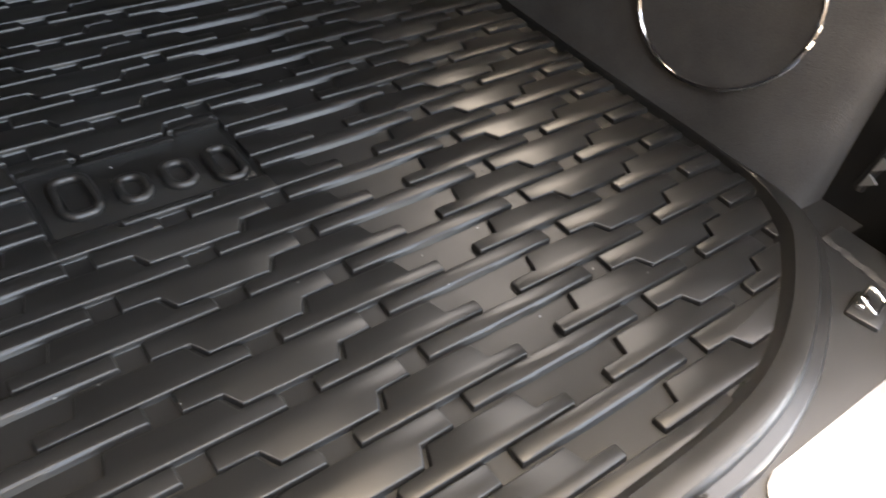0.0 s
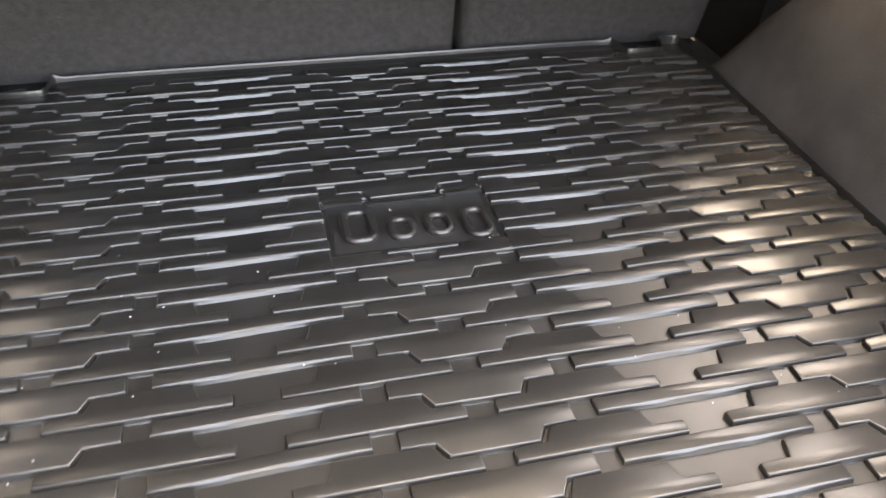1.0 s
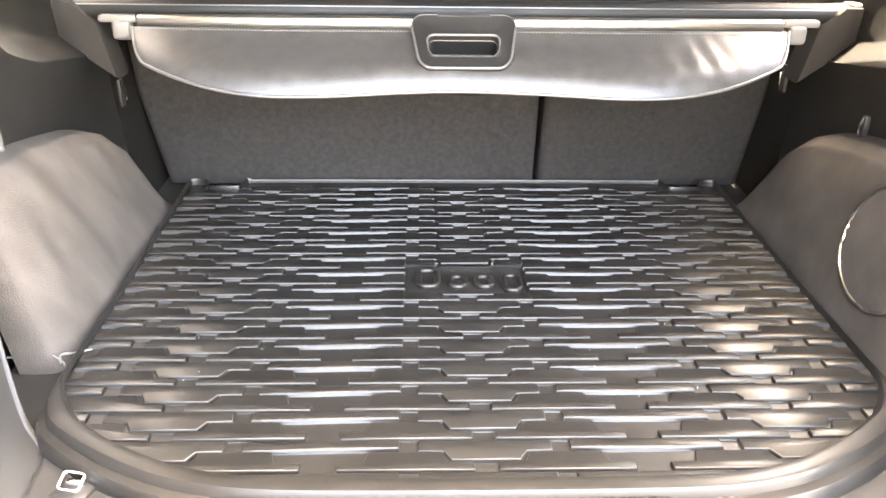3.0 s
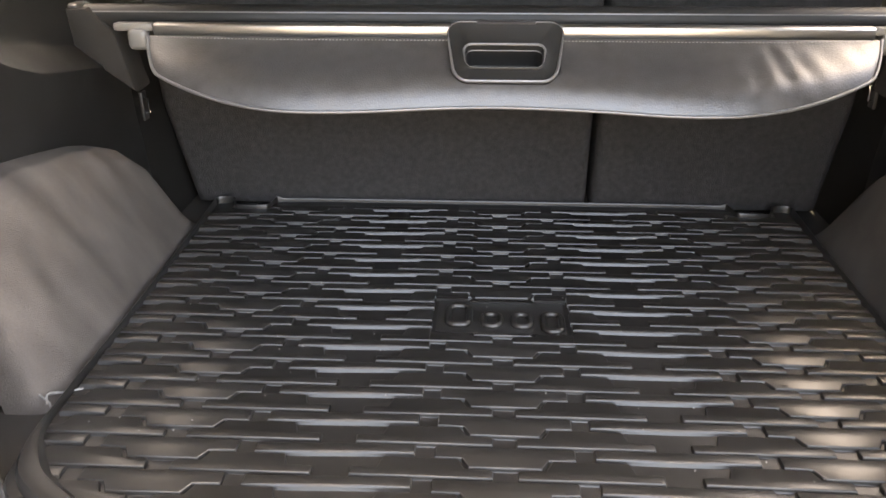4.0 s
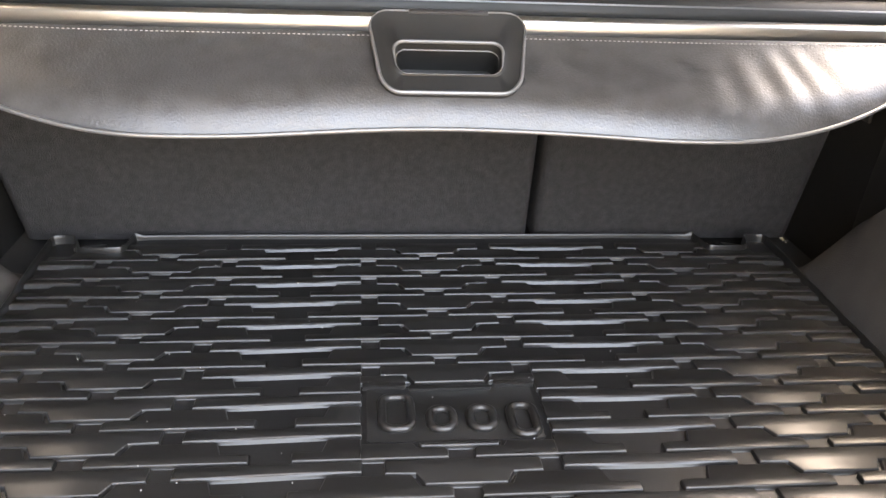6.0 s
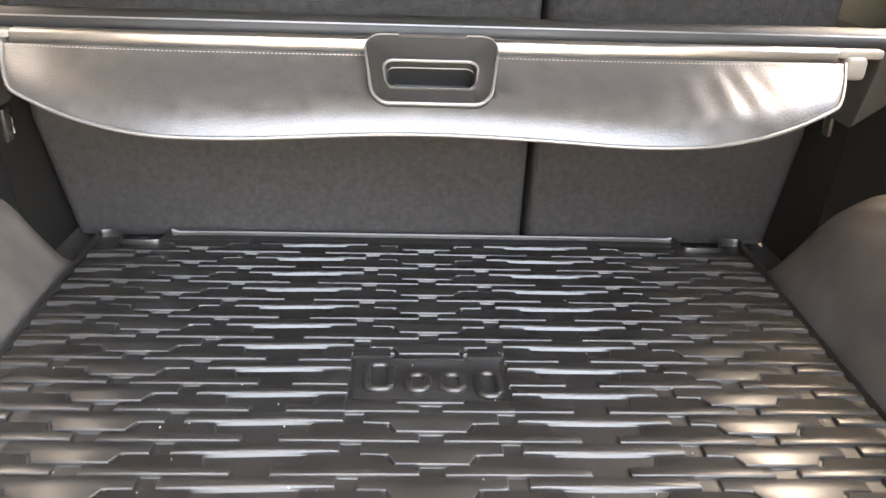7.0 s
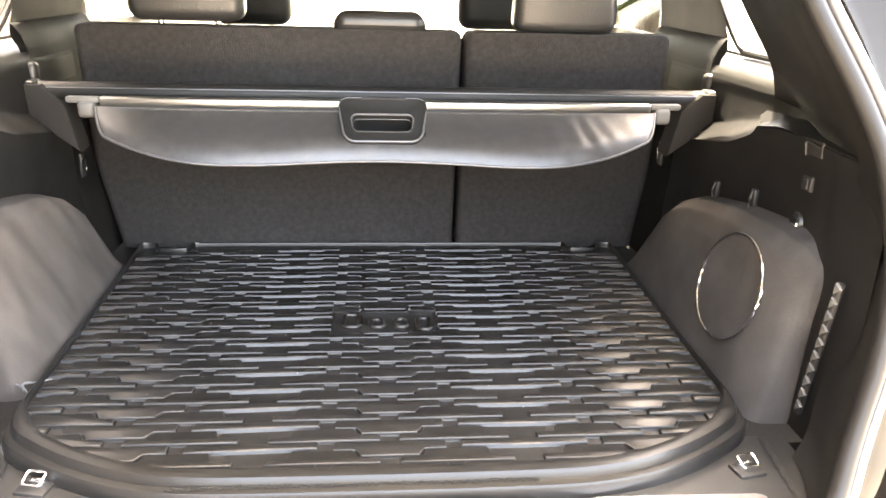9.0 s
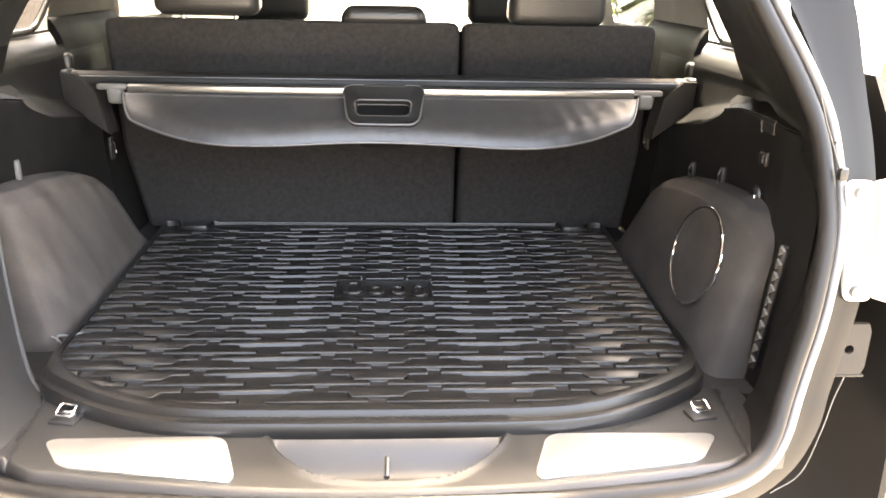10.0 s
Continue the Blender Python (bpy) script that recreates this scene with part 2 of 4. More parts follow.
def build_tree(x, y, size, seed):
    rnd = random.Random(seed)
    tree = thing("tree", "leafy green tree in sunlight beyond the car windows", "tree", group="trees outside", at=(x, y, -0.82))
    bm = bmesh.new()
    trunk = [(0.02 * math.sin(i), 0.03 * math.cos(2 * i), i * size * 0.1) for i in range(6)]
    rings = [[Vector(p) + Vector((math.cos(a), math.sin(a), 0)) * size * (0.045 - 0.005 * i) for a in [k * math.pi / 4 for k in range(8)]] for i, p in enumerate(trunk)]
    loft(rings, True, True, bm)
    for k in range(6):
        a = k * 1.05
        s = Vector((0, 0, size * (0.3 + 0.03 * k)))
        tube([s, s + Vector((math.cos(a), math.sin(a), 0.8)) * size * 0.15, s + Vector((math.cos(a), math.sin(a), 1.1)) * size * 0.3], size * 0.012, 6, bm=bm)
    part("trunk", bm, BARK, tree)
    bm = bmesh.new()
    for k in range(1500):
        d = Vector((rnd.gauss(0, 1), rnd.gauss(0, 1), rnd.gauss(0, 1))).normalized()
        r = size * (0.24 + 0.12 * noise.noise(d * 2.2 + Vector((seed, 0, 0)))) * rnd.uniform(0.45, 1.05)
        c = Vector((0, 0, size * 0.62)) + Vector((d.x, d.y, d.z * 1.1)) * r
        m = Matrix.Translation(c) @ Euler((rnd.uniform(0, 6), rnd.uniform(0, 6), rnd.uniform(0, 6))).to_matrix().to_4x4()
        w = size * rnd.uniform(0.018, 0.035)
        vs = [bm.verts.new(m @ Vector(p)) for p in ((-w, 0, 0), (0, -w * 0.5, w * 0.15), (w, 0, 0), (0, w * 0.5, w * 0.15))]
        bm.faces.new(vs)
    part("crown", bm, LEAF, tree, smooth=False)


build_ground()
for tx, ty, ts, seed in ((7.5, 11.0, 5.5, 3), (11.0, 13.0, 6.5, 5), (6.0, 17.0, 6.0, 8), (-9.0, 15.0, 6.0, 11), (15.0, 8.0, 6.0, 17), (3.3, 10.6, 2.3, 21), (4.1, 11.8, 2.6, 23), (-3.6, 12.5, 2.4, 27)):
    build_tree(tx, ty, ts, seed)


# ---------------------------------------------------------------- cargo floor and mat
FLOOR_Z, PAD_Z = -0.0175, -0.012
PITCH, FIRST = 0.0535, 0.0725

floor_ob = part("floor", one_box((0, 0.68, -0.060), (1.30, 0.98, 0.04)), DARK_CARPET)
tagged(floor_ob, "dark carpeted load floor under the rubber mat", "floor", kind="structure")

HALF = [(0.0, 0.078), (0.14, 0.079), (0.25, 0.083), (0.33, 0.100), (0.40, 0.132), (0.455, 0.168), (0.490, 0.198), (0.507, 0.230), (0.517, 0.275), (0.520, 0.34), (0.522, 0.52), (0.529, 0.75), (0.537, 0.955), (0.538, 0.985), (0.528, 0.993), (0.507, 0.993), (0.500, 0.985), (0.492, 0.960), (0.482, 0.953), (0.440, 0.953), (0.430, 0.960), (0.424, 0.992), (0.413, 1.005), (0.3, 1.008), (0.1, 1.008)]


def mat_outline():
    right = smooth_line([(x, y, 0) for x, y in HALF], 3)
    left = [Vector((-p.x, p.y, 0)) for p in right[1:]][::-1]
    return right + left


def build_mat():
    mat = thing("cargo_mat", "black rubber cargo mat with raised pads on the load floor", "cargo mat")
    line = mat_outline()
    n = len(line)
    rings = []
    for off, z, flange in ((0.042, FLOOR_Z - 0.003, 0), (0.034, FLOOR_Z - 0.0005, 0), (0.027, -0.008, 0), (0.022, -0.0008, 0), (0.012, 0.0016, 0), (0.002, 0.0004, 0), (-0.001, -0.004, 0), (-0.002, -0.011, 0.05), (-0.006, -0.0125, 0.35), (-0.007, -0.016, 0.42), (-0.008, -0.034, 0.46), (-0.007, -0.038, 0.46)):
        ring = []
        for i, p in enumerate(line):
            d = line[(i + 1) % n] - line[i - 1]
            out = Vector((d.y, -d.x, 0)).normalized()
            extra = 0.019 * flange * ease((0.26 - p.y) / 0.06)
            back = 0.09 if p.y > 0.9 else 0.10 + 0.90 * ease((0.32 - p.y) / 0.12)
            low = (0.36 if abs(p.x) < 0.42 else 0.66) if p.y > 0.9 else 1 - 0.42 * ease((p.y - 0.20) / 0.12)
            zz = FLOOR_Z + (z - FLOOR_Z) * (low if z > FLOOR_Z else 1.0)
            ring.append(Vector((p.x, p.y, zz)) + out * (-off * back + extra))
        rings.append(ring)
    bm = loft([r + [r[0]] for r in rings])
    bmesh.ops.remove_doubles(bm, verts=bm.verts[:], dist=1e-6)
    part("rim", bm, RUBBER, mat)
    rnd = random.Random(9)
    seam = bmesh.new()
    for k in range(285):
        x = -0.27 + 0.0016 * k
        box(seam, (x, 0.0752 - 0.0025 * abs(x) + rnd.uniform(-0.0016, 0.0016), -0.0085 + rnd.uniform(-0.001, 0.001)), (rnd.uniform(0.001, 0.003), rnd.uniform(0.001, 0.0025), 0.002))
    crumbs = part("rim_seam", seam, DARK_CARPET, mat, "rough trimmed seam under the front rim", smooth=False)
    crumbs["kind"] = "stuff"
    inner = [(p.x * 0.997, 0.54 + (p.y - 0.54) * (0.992 if p.y > 0.54 else 0.93)) for p in line]
    part("base_sheet", slab(inner, FLOOR_Z - 0.004, FLOOR_Z), BASE_RUBBER, mat)
    return mat


EDGE = [(0.27, 0.108), (0.36, 0.130), (0.43, 0.168), (0.482, 0.205), (0.510, 0.275), (0.517, 0.50), (0.533, 0.950), (0.43, 0.994), (-0.43, 0.994), (-0.533, 0.950), (-0.517, 0.50), (-0.510, 0.275), (-0.482, 0.205), (-0.43, 0.168), (-0.36, 0.130), (-0.27, 0.108)]
PLATE = (-0.096, 0.096, 0.522, 0.624)


def cut(poly, px, py, nx, ny):
    """The part of poly where (p - point) . n >= 0."""
    out = []
    for (ax, ay), (bx, by) in zip(poly, poly[1:] + poly[:1]):
        da, db = (ax - px) * nx + (ay - py) * ny, (bx - px) * nx + (by - py) * ny
        if da >= 0:
            out.append((ax, ay))
        if da * db < 0:
            t = da / (da - db)
            out.append((ax + t * (bx - ax), ay + t * (by - ay)))
    return out


def inside_mat(poly):
    for (ax, ay), (bx, by) in zip(EDGE, EDGE[1:] + EDGE[:1]):
        poly = cut(poly, ax, ay, -(by - ay), bx - ax)
        if len(poly) < 3:
            return []
    return poly


def area(poly):
    return 0.5 * abs(sum(a[0] * b[1] - b[0] * a[1] for a, b in zip(poly, poly[1:] + poly[:1])))


# outlines of the pads, drawn from their own front line
PAD_A = [(0.0135, 0.0), (0.1615, 0.0), (0.1625, 0.002), (0.1625, 0.011), (0.161, 0.012), (0.1345, 0.0125), (0.1295, 0.030), (0.050, 0.030), (0.043, 0.0145), (0.0160, 0.0135), (0.0130, 0.010)]
PAD_B = [(-0.038, 0.0165), (0.038, 0.0165), (0.046, 0.0315), (0.0745, 0.0325), (0.0745, 0.0505), (-0.0745, 0.0505), (-0.0745, 0.0325), (-0.046, 0.0315)]
STEPS = [-0.0858 + 0.0143 * i for i in range(13)]
PAD_C = [(x, 0.0358) for x in STEPS] + [(0.0858, 0.0505), (-0.0858, 0.0505)]
PAD_D = [(x, 0.0325 + 0.0037 * ease((x + 0.08) / 0.12)) for x in STEPS] + [(0.0858, 0.0508), (0.0, 0.0495), (-0.0858, 0.0475)]



def moved(poly, c, y, flip=1):
    out = [(c + flip * x, y + v) for x, v in poly]
    return out if flip > 0 else out[::-1]


def offset_line(poly, d):
    """The outline poly moved outwards by d, its corners mitred."""
    turn = 1 if sum(a[0] * b[1] - b[0] * a[1] for a, b in zip(poly, poly[1:] + poly[:1])) > 0 else -1
    out = []
    for a, b, c in zip(poly[-1:] + poly[:-1], poly, poly[1:] + poly[:1]):
        u, v = Vector((b[0] - a[0], b[1] - a[1])).normalized(), Vector((c[0] - b[0], c[1] - b[1])).normalized()
        nu, nv = Vector((u.y, -u.x)) * turn, Vector((v.y, -v.x)) * turn
        m = (nu + nv) / max(0.5, 1 + nu.dot(nv))
        out.append((b[0] + m.x * d, b[1] + m.y * d))
    return out


def pad_block(poly, z0, z1, start, run, middle=None):
    """A moulded pad: a wedge that is highest at its front line (y = start), its foot hollowed; a bar swells to a dune about its middle."""
    front = [clamp((b[1] - m[1]) / 0.001 * 1.6) for b, m in zip(poly, offset_line(poly, 0.001))]
    swell = [0.0 if middle is None else math.exp(-((x - middle) / 0.052) ** 4) for x, y in poly]
    tall = z1 - z0
    rings = []
    for foot, dune, low, high in ((0.0020, 0.0033, 0.0, 0.0), (0.0007, 0.0023, 0.22, 0.28), (0.0003, 0.0013, 0.48, 0.56), (0.0001, 0.0005, 0.68, 0.80)):
        rings.append([(x, y - (foot + (dune - foot) * w) * f, z0 + tall * (low + (high - low) * w) * (1 - 0.20 * clamp((y - start) / run))) for (x, y), f, w in zip(offset_line(poly, 0.0005), front, swell)])
    for out, drop in ((0.0, 0.0009), (-0.0004, 0.0003), (-0.0011, 0.0)):
        rings.append([(x, y, z1 - 0.0011 * clamp((y - start) / run) - drop) for x, y in offset_line(poly, out)])
    bm = loft(rings, True)
    bm.verts.ensure_lookup_table()
    bm.faces.new(bm.verts[-len(poly):])
    return bm


def build_pads(mat):
    wob = random.Random(4)
    shared = {}
    starts = {"a": 0.0, "am": 0.0, "b": 0.0165, "c": 0.034, "d": 0.034}
    for key, poly in (("a", PAD_A), ("b", PAD_B), ("c", PAD_C), ("d", PAD_D), ("am", moved(PAD_A, 0, 0, -1))):
        shared[key] = mesh_of("pad", pad_block(poly, -0.001, PAD_Z - FLOOR_Z, starts[key], 0.034, 0.0 if key in "cd" else None), RUBBER)

    def place(key, poly, c, y, flip):
        name = "cross_bar" if key in "cd" else "raised_pad"
        full = moved(poly, c, y, flip)
        px0, px1, py0, py1 = PLATE
        xs, ys = [p[0] for p in full], [p[1] for p in full]
        over = max(xs) > px0 and min(xs) < px1 and max(ys) > py0 and min(ys) < py1
        pieces = [inside_mat(full)]
        if over and key not in "cd":
            p = pieces[0]
            pieces = [cut(p, px1, 0, 1, 0), cut(p, px0, 0, -1, 0)]
            mid = cut(cut(p, px1, 0, -1, 0), px0, 0, 1, 0)
            if len(mid) > 2:
                pieces += [cut(mid, 0, py1, 0, 1), cut(mid, 0, py0, 0, -1)]
        if len(pieces) == 1 and len(pieces[0]) > 2 and area(pieces[0]) > 0.999 * area(full):
            ob = new(name, shared["am" if flip < 0 else key])
            ob.location = (c, y, FLOOR_Z + wob.uniform(-0.0004, 0.0002))
            ob.rotation_euler = (0, radians(wob.uniform(-0.25, 0.25)), radians(wob.uniform(-0.35, 0.35)))
            ob.parent = mat
            return
        for p in pieces:
            if len(p) > 2 and area(p) > 1.2e-4:
                part(name, pad_block(p, FLOOR_Z - 0.001, PAD_Z, y + starts[key], 0.034, c if key in "cd" else None), RUBBER, mat)

    for k in range(17):
        y = FIRST + PITCH * k
        for c in (-0.3630, 0.0015, 0.3660):
            place("b", PAD_B, c, y, 1)
            place("a", PAD_A, c, y, 1)
            place("a", PAD_A, c, y, -1)
        for c in (-0.5445, -0.1810, 0.1835, 0.5475):
            place("d" if c == -0.1810 else "c", PAD_D if c == -0.1810 else PAD_C, c, y, 1)


def build_plate(mat):
    bm = slab(rounded(-0.090, 0.090, 0.528, 0.618, 0.004), FLOOR_Z - 0.001, FLOOR_Z + 0.0015, 0.001)
    plate = part("emblem_plate", bm, RUBBER, mat, "smooth recessed emblem plate with four raised marks")
    for x0, x1, y0, y1 in ((-0.078, -0.040, 0.541, 0.602), (-0.029, 0.003, 0.539, 0.580), (0.013, 0.045, 0.539, 0.581), (0.055, 0.088, 0.528, 0.584)):
        line = [(x, y, FLOOR_Z + 0.0035) for x, y in rounded(x0 + 0.004, x1 - 0.004, y0 + 0.004, y1 - 0.004, 0.011)]
        part("raised_mark", tube(line, 0.0048, 10, True), RUBBER, plate)
    for x0, x1 in ((-0.094, -0.047), (0.049, 0.094)):
        part("rim_tab", slab(rounded(x0, x1, 0.6155, 0.6235, 0.002), FLOOR_Z - 0.001, PAD_Z, 0.001), RUBBER, plate)
    part("rim_tab", slab(rounded(-0.044, 0.046, 0.611, 0.618, 0.002), FLOOR_Z - 0.001, PAD_Z - 0.001, 0.001), RUBBER, plate)


cargo_mat = build_mat()
build_plate(cargo_mat)


# ---------------------------------------------------------------- sill with scuff plates
def sill_top(x, y):
    return -0.031 - 0.006 * ease((0.0 - y) / 0.07) - 0.003 * (x / 0.5) ** 2


def build_sill():
    cx = 0.017
    sill = thing("sill_trim", "dark plastic loading sill trim across the tailgate opening", "sill trim", kind="structure")

    def top(u, v):
        x = cx + (u - 0.5) * 1.10
        d = abs(x - cx)
        front = -0.067 + 0.046 * (d / 0.43) ** 2 + 0.02 * ease((d - 0.45) / 0.06)
        y = 0.20 + (front - 0.20) * v
        z = sill_top(x, y)
        z -= 0.004 * max(0, 1 - abs(d - 0.495 - 0.12 * max(0, y - 0.02)) / 0.004)
        lip = -0.038 + 0.108 * (d / 0.168) ** 3.5
        steep = 0.378 / 0.168 * (d / 0.168) ** 2.5
        if lip < y < 0.072:
            z -= 0.040 * ease((0.072 - y) / 0.056) * ease((y - lip) / 0.012)
        if y < 0.074:
            z += 0.0035 * math.exp(-((y - lip) / math.sqrt(1 + steep ** 2) / 0.0055) ** 2)
        if v > 0.94:
            z -= 0.012 * ((v - 0.94) / 0.06) ** 1.5
        return (x, y, z)

    bm = sheet(top, 320, 80, (0, 0, -0.02))
    part("sill_top", bm, PLASTIC, sill)
    for sx in (-1, 1):
        o = []
        for x, y in rounded(0, 0.245, 0, 0.09, 0.019, 7):
            u, v = x / 0.245, y / 0.09
            lo = Vector((0.188, -0.040)).lerp(Vector((0.420, -0.004)), u)
            o.append(lo.lerp(Vector((0.222, 0.063)).lerp(Vector((0.465, 0.063)), u), v))
        pts = [(cx + sx * x, y) for x, y in o]
        bm = slab(pts if sx > 0 else pts[::-1], 0, 0.0025, 0.001)
        for v in bm.verts:
            v.co.z += sill_top(v.co.x, v.co.y) + 0.0005
        part("scuff_plate", bm, STEEL, sill, "bright brushed steel scuff plate")
    bm = tube([(cx, -0.022, -0.052), (cx, -0.022, -0.038), (cx, 0.012, -0.034), (cx, 0.014, -0.05)], 0.004, 8)
    part("striker", bm, CHROME, sill, "bright chrome latch striker")


build_sill()


def build_ring(x, y, turn):
    ring = thing("tie_down_ring", "chrome cargo tie-down ring folded on its dark base", "tie-down ring", group="tie-down rings on the sill", at=(x, y, -0.034))
    part("base", one_box((0, 0.008, 0.001), (0.040, 0.032, 0.008), 0.003), PLASTIC, ring)
    pts = [(px, 0.010 + 0.80 * py, 0.010 + 0.40 * (py + 0.013)) for px, py in rounded(-0.012, 0.012, -0.011, 0.011, 0.004, 3)]
    part("ring", tube(pts, 0.0016, 8, True), CHROME, ring, "bright chrome ring")
    part("hinge", one_box((0, 0.016, 0.007), (0.022, 0.009, 0.008), 0.003), CHROME, ring)
    ring.rotation_euler.z = radians(turn)


build_ring(0.478, 0.108, 12)
build_ring(-0.440, 0.110, -12)


# ---------------------------------------------------------------- side walls of the cargo bay
ARCH_LINE = [(0.215, 0.10), (0.222, 0.17), (0.245, 0.212), (0.29, 0.232), (0.36, 0.238), (0.50, 0.226), (0.62, 0.207), (0.70, 0.188), (0.76, 0.165), (0.81, 0.130), (0.85, 0.086), (0.89, 0.032), (0.925, -0.020), (0.95, -0.045)]


def arch_top(y):
    for (ya, za), (yb, zb) in zip(ARCH_LINE, ARCH_LINE[1:]):
        if ya <= y <= yb:
            return za + (zb - za) * (y - ya) / (yb - ya)
    return -0.045


def arch_foot(y):
    return 0.5235 + (y - 0.22) * 0.022


def arch_point(u, v, start=0.217):
    y = start + (0.937 - start) * (u if u > 0.06 else u * u / 0.06)
    lo = -0.045
    zt, xb = max(arch_top(y), lo + 0.004), arch_foot(y)
    prof = [(0, 0), (0.045, 0.25), (0.095, 0.50), (0.145, 0.75), (0.190, 0.90), (0.26, 0.975), (0.36, 1.0), (0.62, 1.015)]
    i = min(int(v * 7), 6)
    t = v * 7 - i
    dx = prof[i][0] * (1 - t) + prof[i + 1][0] * t
    dz = prof[i][1] * (1 - t) + prof[i + 1][1] * t
    end = 0.05 * (1 - math.sqrt(1 - clamp(1 - u / 0.12) ** 2))
    return Vector((xb + dx * 0.265 + end, y, lo + (zt - lo) * dz))


def arch_x(y, z):
    """Face of the arch at y, below its shoulder."""
    return arch_foot(y) + 0.190 * (z + 0.045)


def wall_profile(y):
    """Inner line of the black side trim at y, from the floor to the window sill."""
    b = ease((y - 0.12) / 0.2) * (1 - ease((y - 0.66) / 0.16))
    n = 0.016 * ease((0.34 - y) / 0.1)
    g = math.sqrt(clamp((y - 0.525) / 0.10)) * (1 - ease((y - 0.84) / 0.10))
    h = ease((y - 0.34) / 0.14)
    zu = 0.357 - 0.167 * (min(max(y, 0.45), 0.92) - 0.53)
    zl = zu - 0.006 - 0.026 * g
    xl = 0.630 - n - 0.012 * b
    xu = xl + 0.004 + 0.034 * g
    up = [(max(xu + 0.003, 0.668), zu + 0.012), (0.675, 0.378), (0.677, 0.398), (0.681, 0.411), (0.693, 0.422), (0.716, 0.431), (0.745, 0.438)]
    grow = ease((y - 0.19) / 0.08)
    base = xu + 0.002 + (0.638 - xu) * grow
    up = [(base + (x - 0.640) * max(h, 0.12 * k * grow), zu + (z - zu) * max(h, 0.04 * k * grow + 0.004 * k)) for k, (x, z) in enumerate(up)]
    return [(0.612 - n, -0.06), (0.616 - n, 0.04), (0.622 - n, 0.13), (0.627 - n, 0.18), (0.629 - n - 0.006 * b, zl - 0.045), (xl, zl - 0.004), (xl + 0.003, zl + 0.003), (xu, zu)] + up


def build_side(sx):
    flip = Matrix.Diagonal((sx, 1, 1, 1))

    def add(nm, bm, mt, parent, label=""):
        bmesh.ops.transform(bm, matrix=flip, verts=bm.verts[:])
        return part(nm, bm, mt, parent, label)

    trim = thing("side_trim", "black plastic side trim of the cargo bay with a ledge under the window", "side trim", group="side trims", kind="structure")
    ys = [0.135 + 0.965 * i / 60 for i in range(61)]
    rings, ledge, rear, front = [], [], [], []

    def fine_at(y):
        return smooth_line([(x, y, z) for x, z in wall_profile(y)], 3)

    for y in ys:
        fine = fine_at(y)
        if y < 0.545:
            rear.append(fine)
        if y > 0.55:
            (rings if y < 0.90 else front).append(fine[:31])
            ledge.append(fine[30:])
    rings.append(fine_at(0.9005)[:31])
    front.insert(0, fine_at(0.90)[:31])
    rear.append(fine_at(0.551))
    rings.insert(0, fine_at(0.55)[:31])
    ledge.insert(0, fine_at(0.55)[30:])
    # the ledge is the same trim, coloured lighter where the sun falls
    for nm, rr, mt, note in (("panel", rear, SIDE_TRIM, ""), ("panel", rings, SIDE_TRIM, ""), ("front_panel", [r[:16] for r in front], DARK_CARPET, "dark carpeted panel beside the seat"), ("panel", [r[15:] for r in front], SIDE_TRIM, ""), ("window_ledge", ledge, SUNLIT_TRIM, "dark ledge under the side window, lightened for sunlight")):
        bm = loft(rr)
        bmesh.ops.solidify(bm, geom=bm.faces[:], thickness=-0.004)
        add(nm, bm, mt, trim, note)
    # wheel arch cover in carpet
    arch = thing("wheel_arch_cover", "grey carpeted wheel arch cover beside the mat" + (" with a round speaker" if sx > 0 else ", softly creased"), "wheel arch cover", group="wheel arch covers", kind="structure")

    def skin(u, v):
        p = arch_point(u, v, 0.240 if sx > 0 else 0.348)
        dent = noise.noise(Vector((p.y * 9 + p.z * 5, p.z * 4 - p.y * 3, 3.0 * sx)))
        p.x += 0.0035 * dent
        if sx < 0:
            streak = math.sin((p.y * 0.9 + p.z * 0.55) * 60 + 2 * dent)
            p.x += 0.0042 * streak * ease((p.z - 0.02) / 0.1) * ease((p.y - 0.38) / 0.1) * ease((0.76 - p.y) / 0.1)
        return p

    add("carpet", sheet(skin, 90, 42, (0.02, 0, 0)), SUEDE if sx < 0 else CARPET, arch)
    if sx > 0:
        # round speaker cover with its chrome trim
        cy, cz, rad = 0.407, 0.115, 0.0855

        def on_arch(r, a, proud):
            p, q = 1.23 * r * math.cos(a), r * math.sin(a)
            y, z = cy + 0.94 * p + 0.34 * q, cz - 0.34 * p + 0.94 * q
            return Vector((arch_x(y, z) - proud, y, z))

        turns = [2 * math.pi * k / 72 for k in range(72)]
        spk = thing("speaker", "round felt-covered speaker with a thin chrome ring in the carpeted arch", "speaker")
        part("trim_ring", tube([on_arch(rad, a, 0.004) for a in turns], 0.0029, 8, True), CHROME, spk, "thin chrome ring")
        rr = [[on_arch(r, a, d) for a in turns] for r, d in ((rad, -0.006), (rad - 0.002, 0.004), (rad - 0.007, 0.005), (rad - 0.012, 0.0035), (0.05, 0.0045), (0.001, 0.0045))]
        part("grille", loft(rr, True, True), CARPET, spk)
    return trim


build_side(1)
build_side(-1)


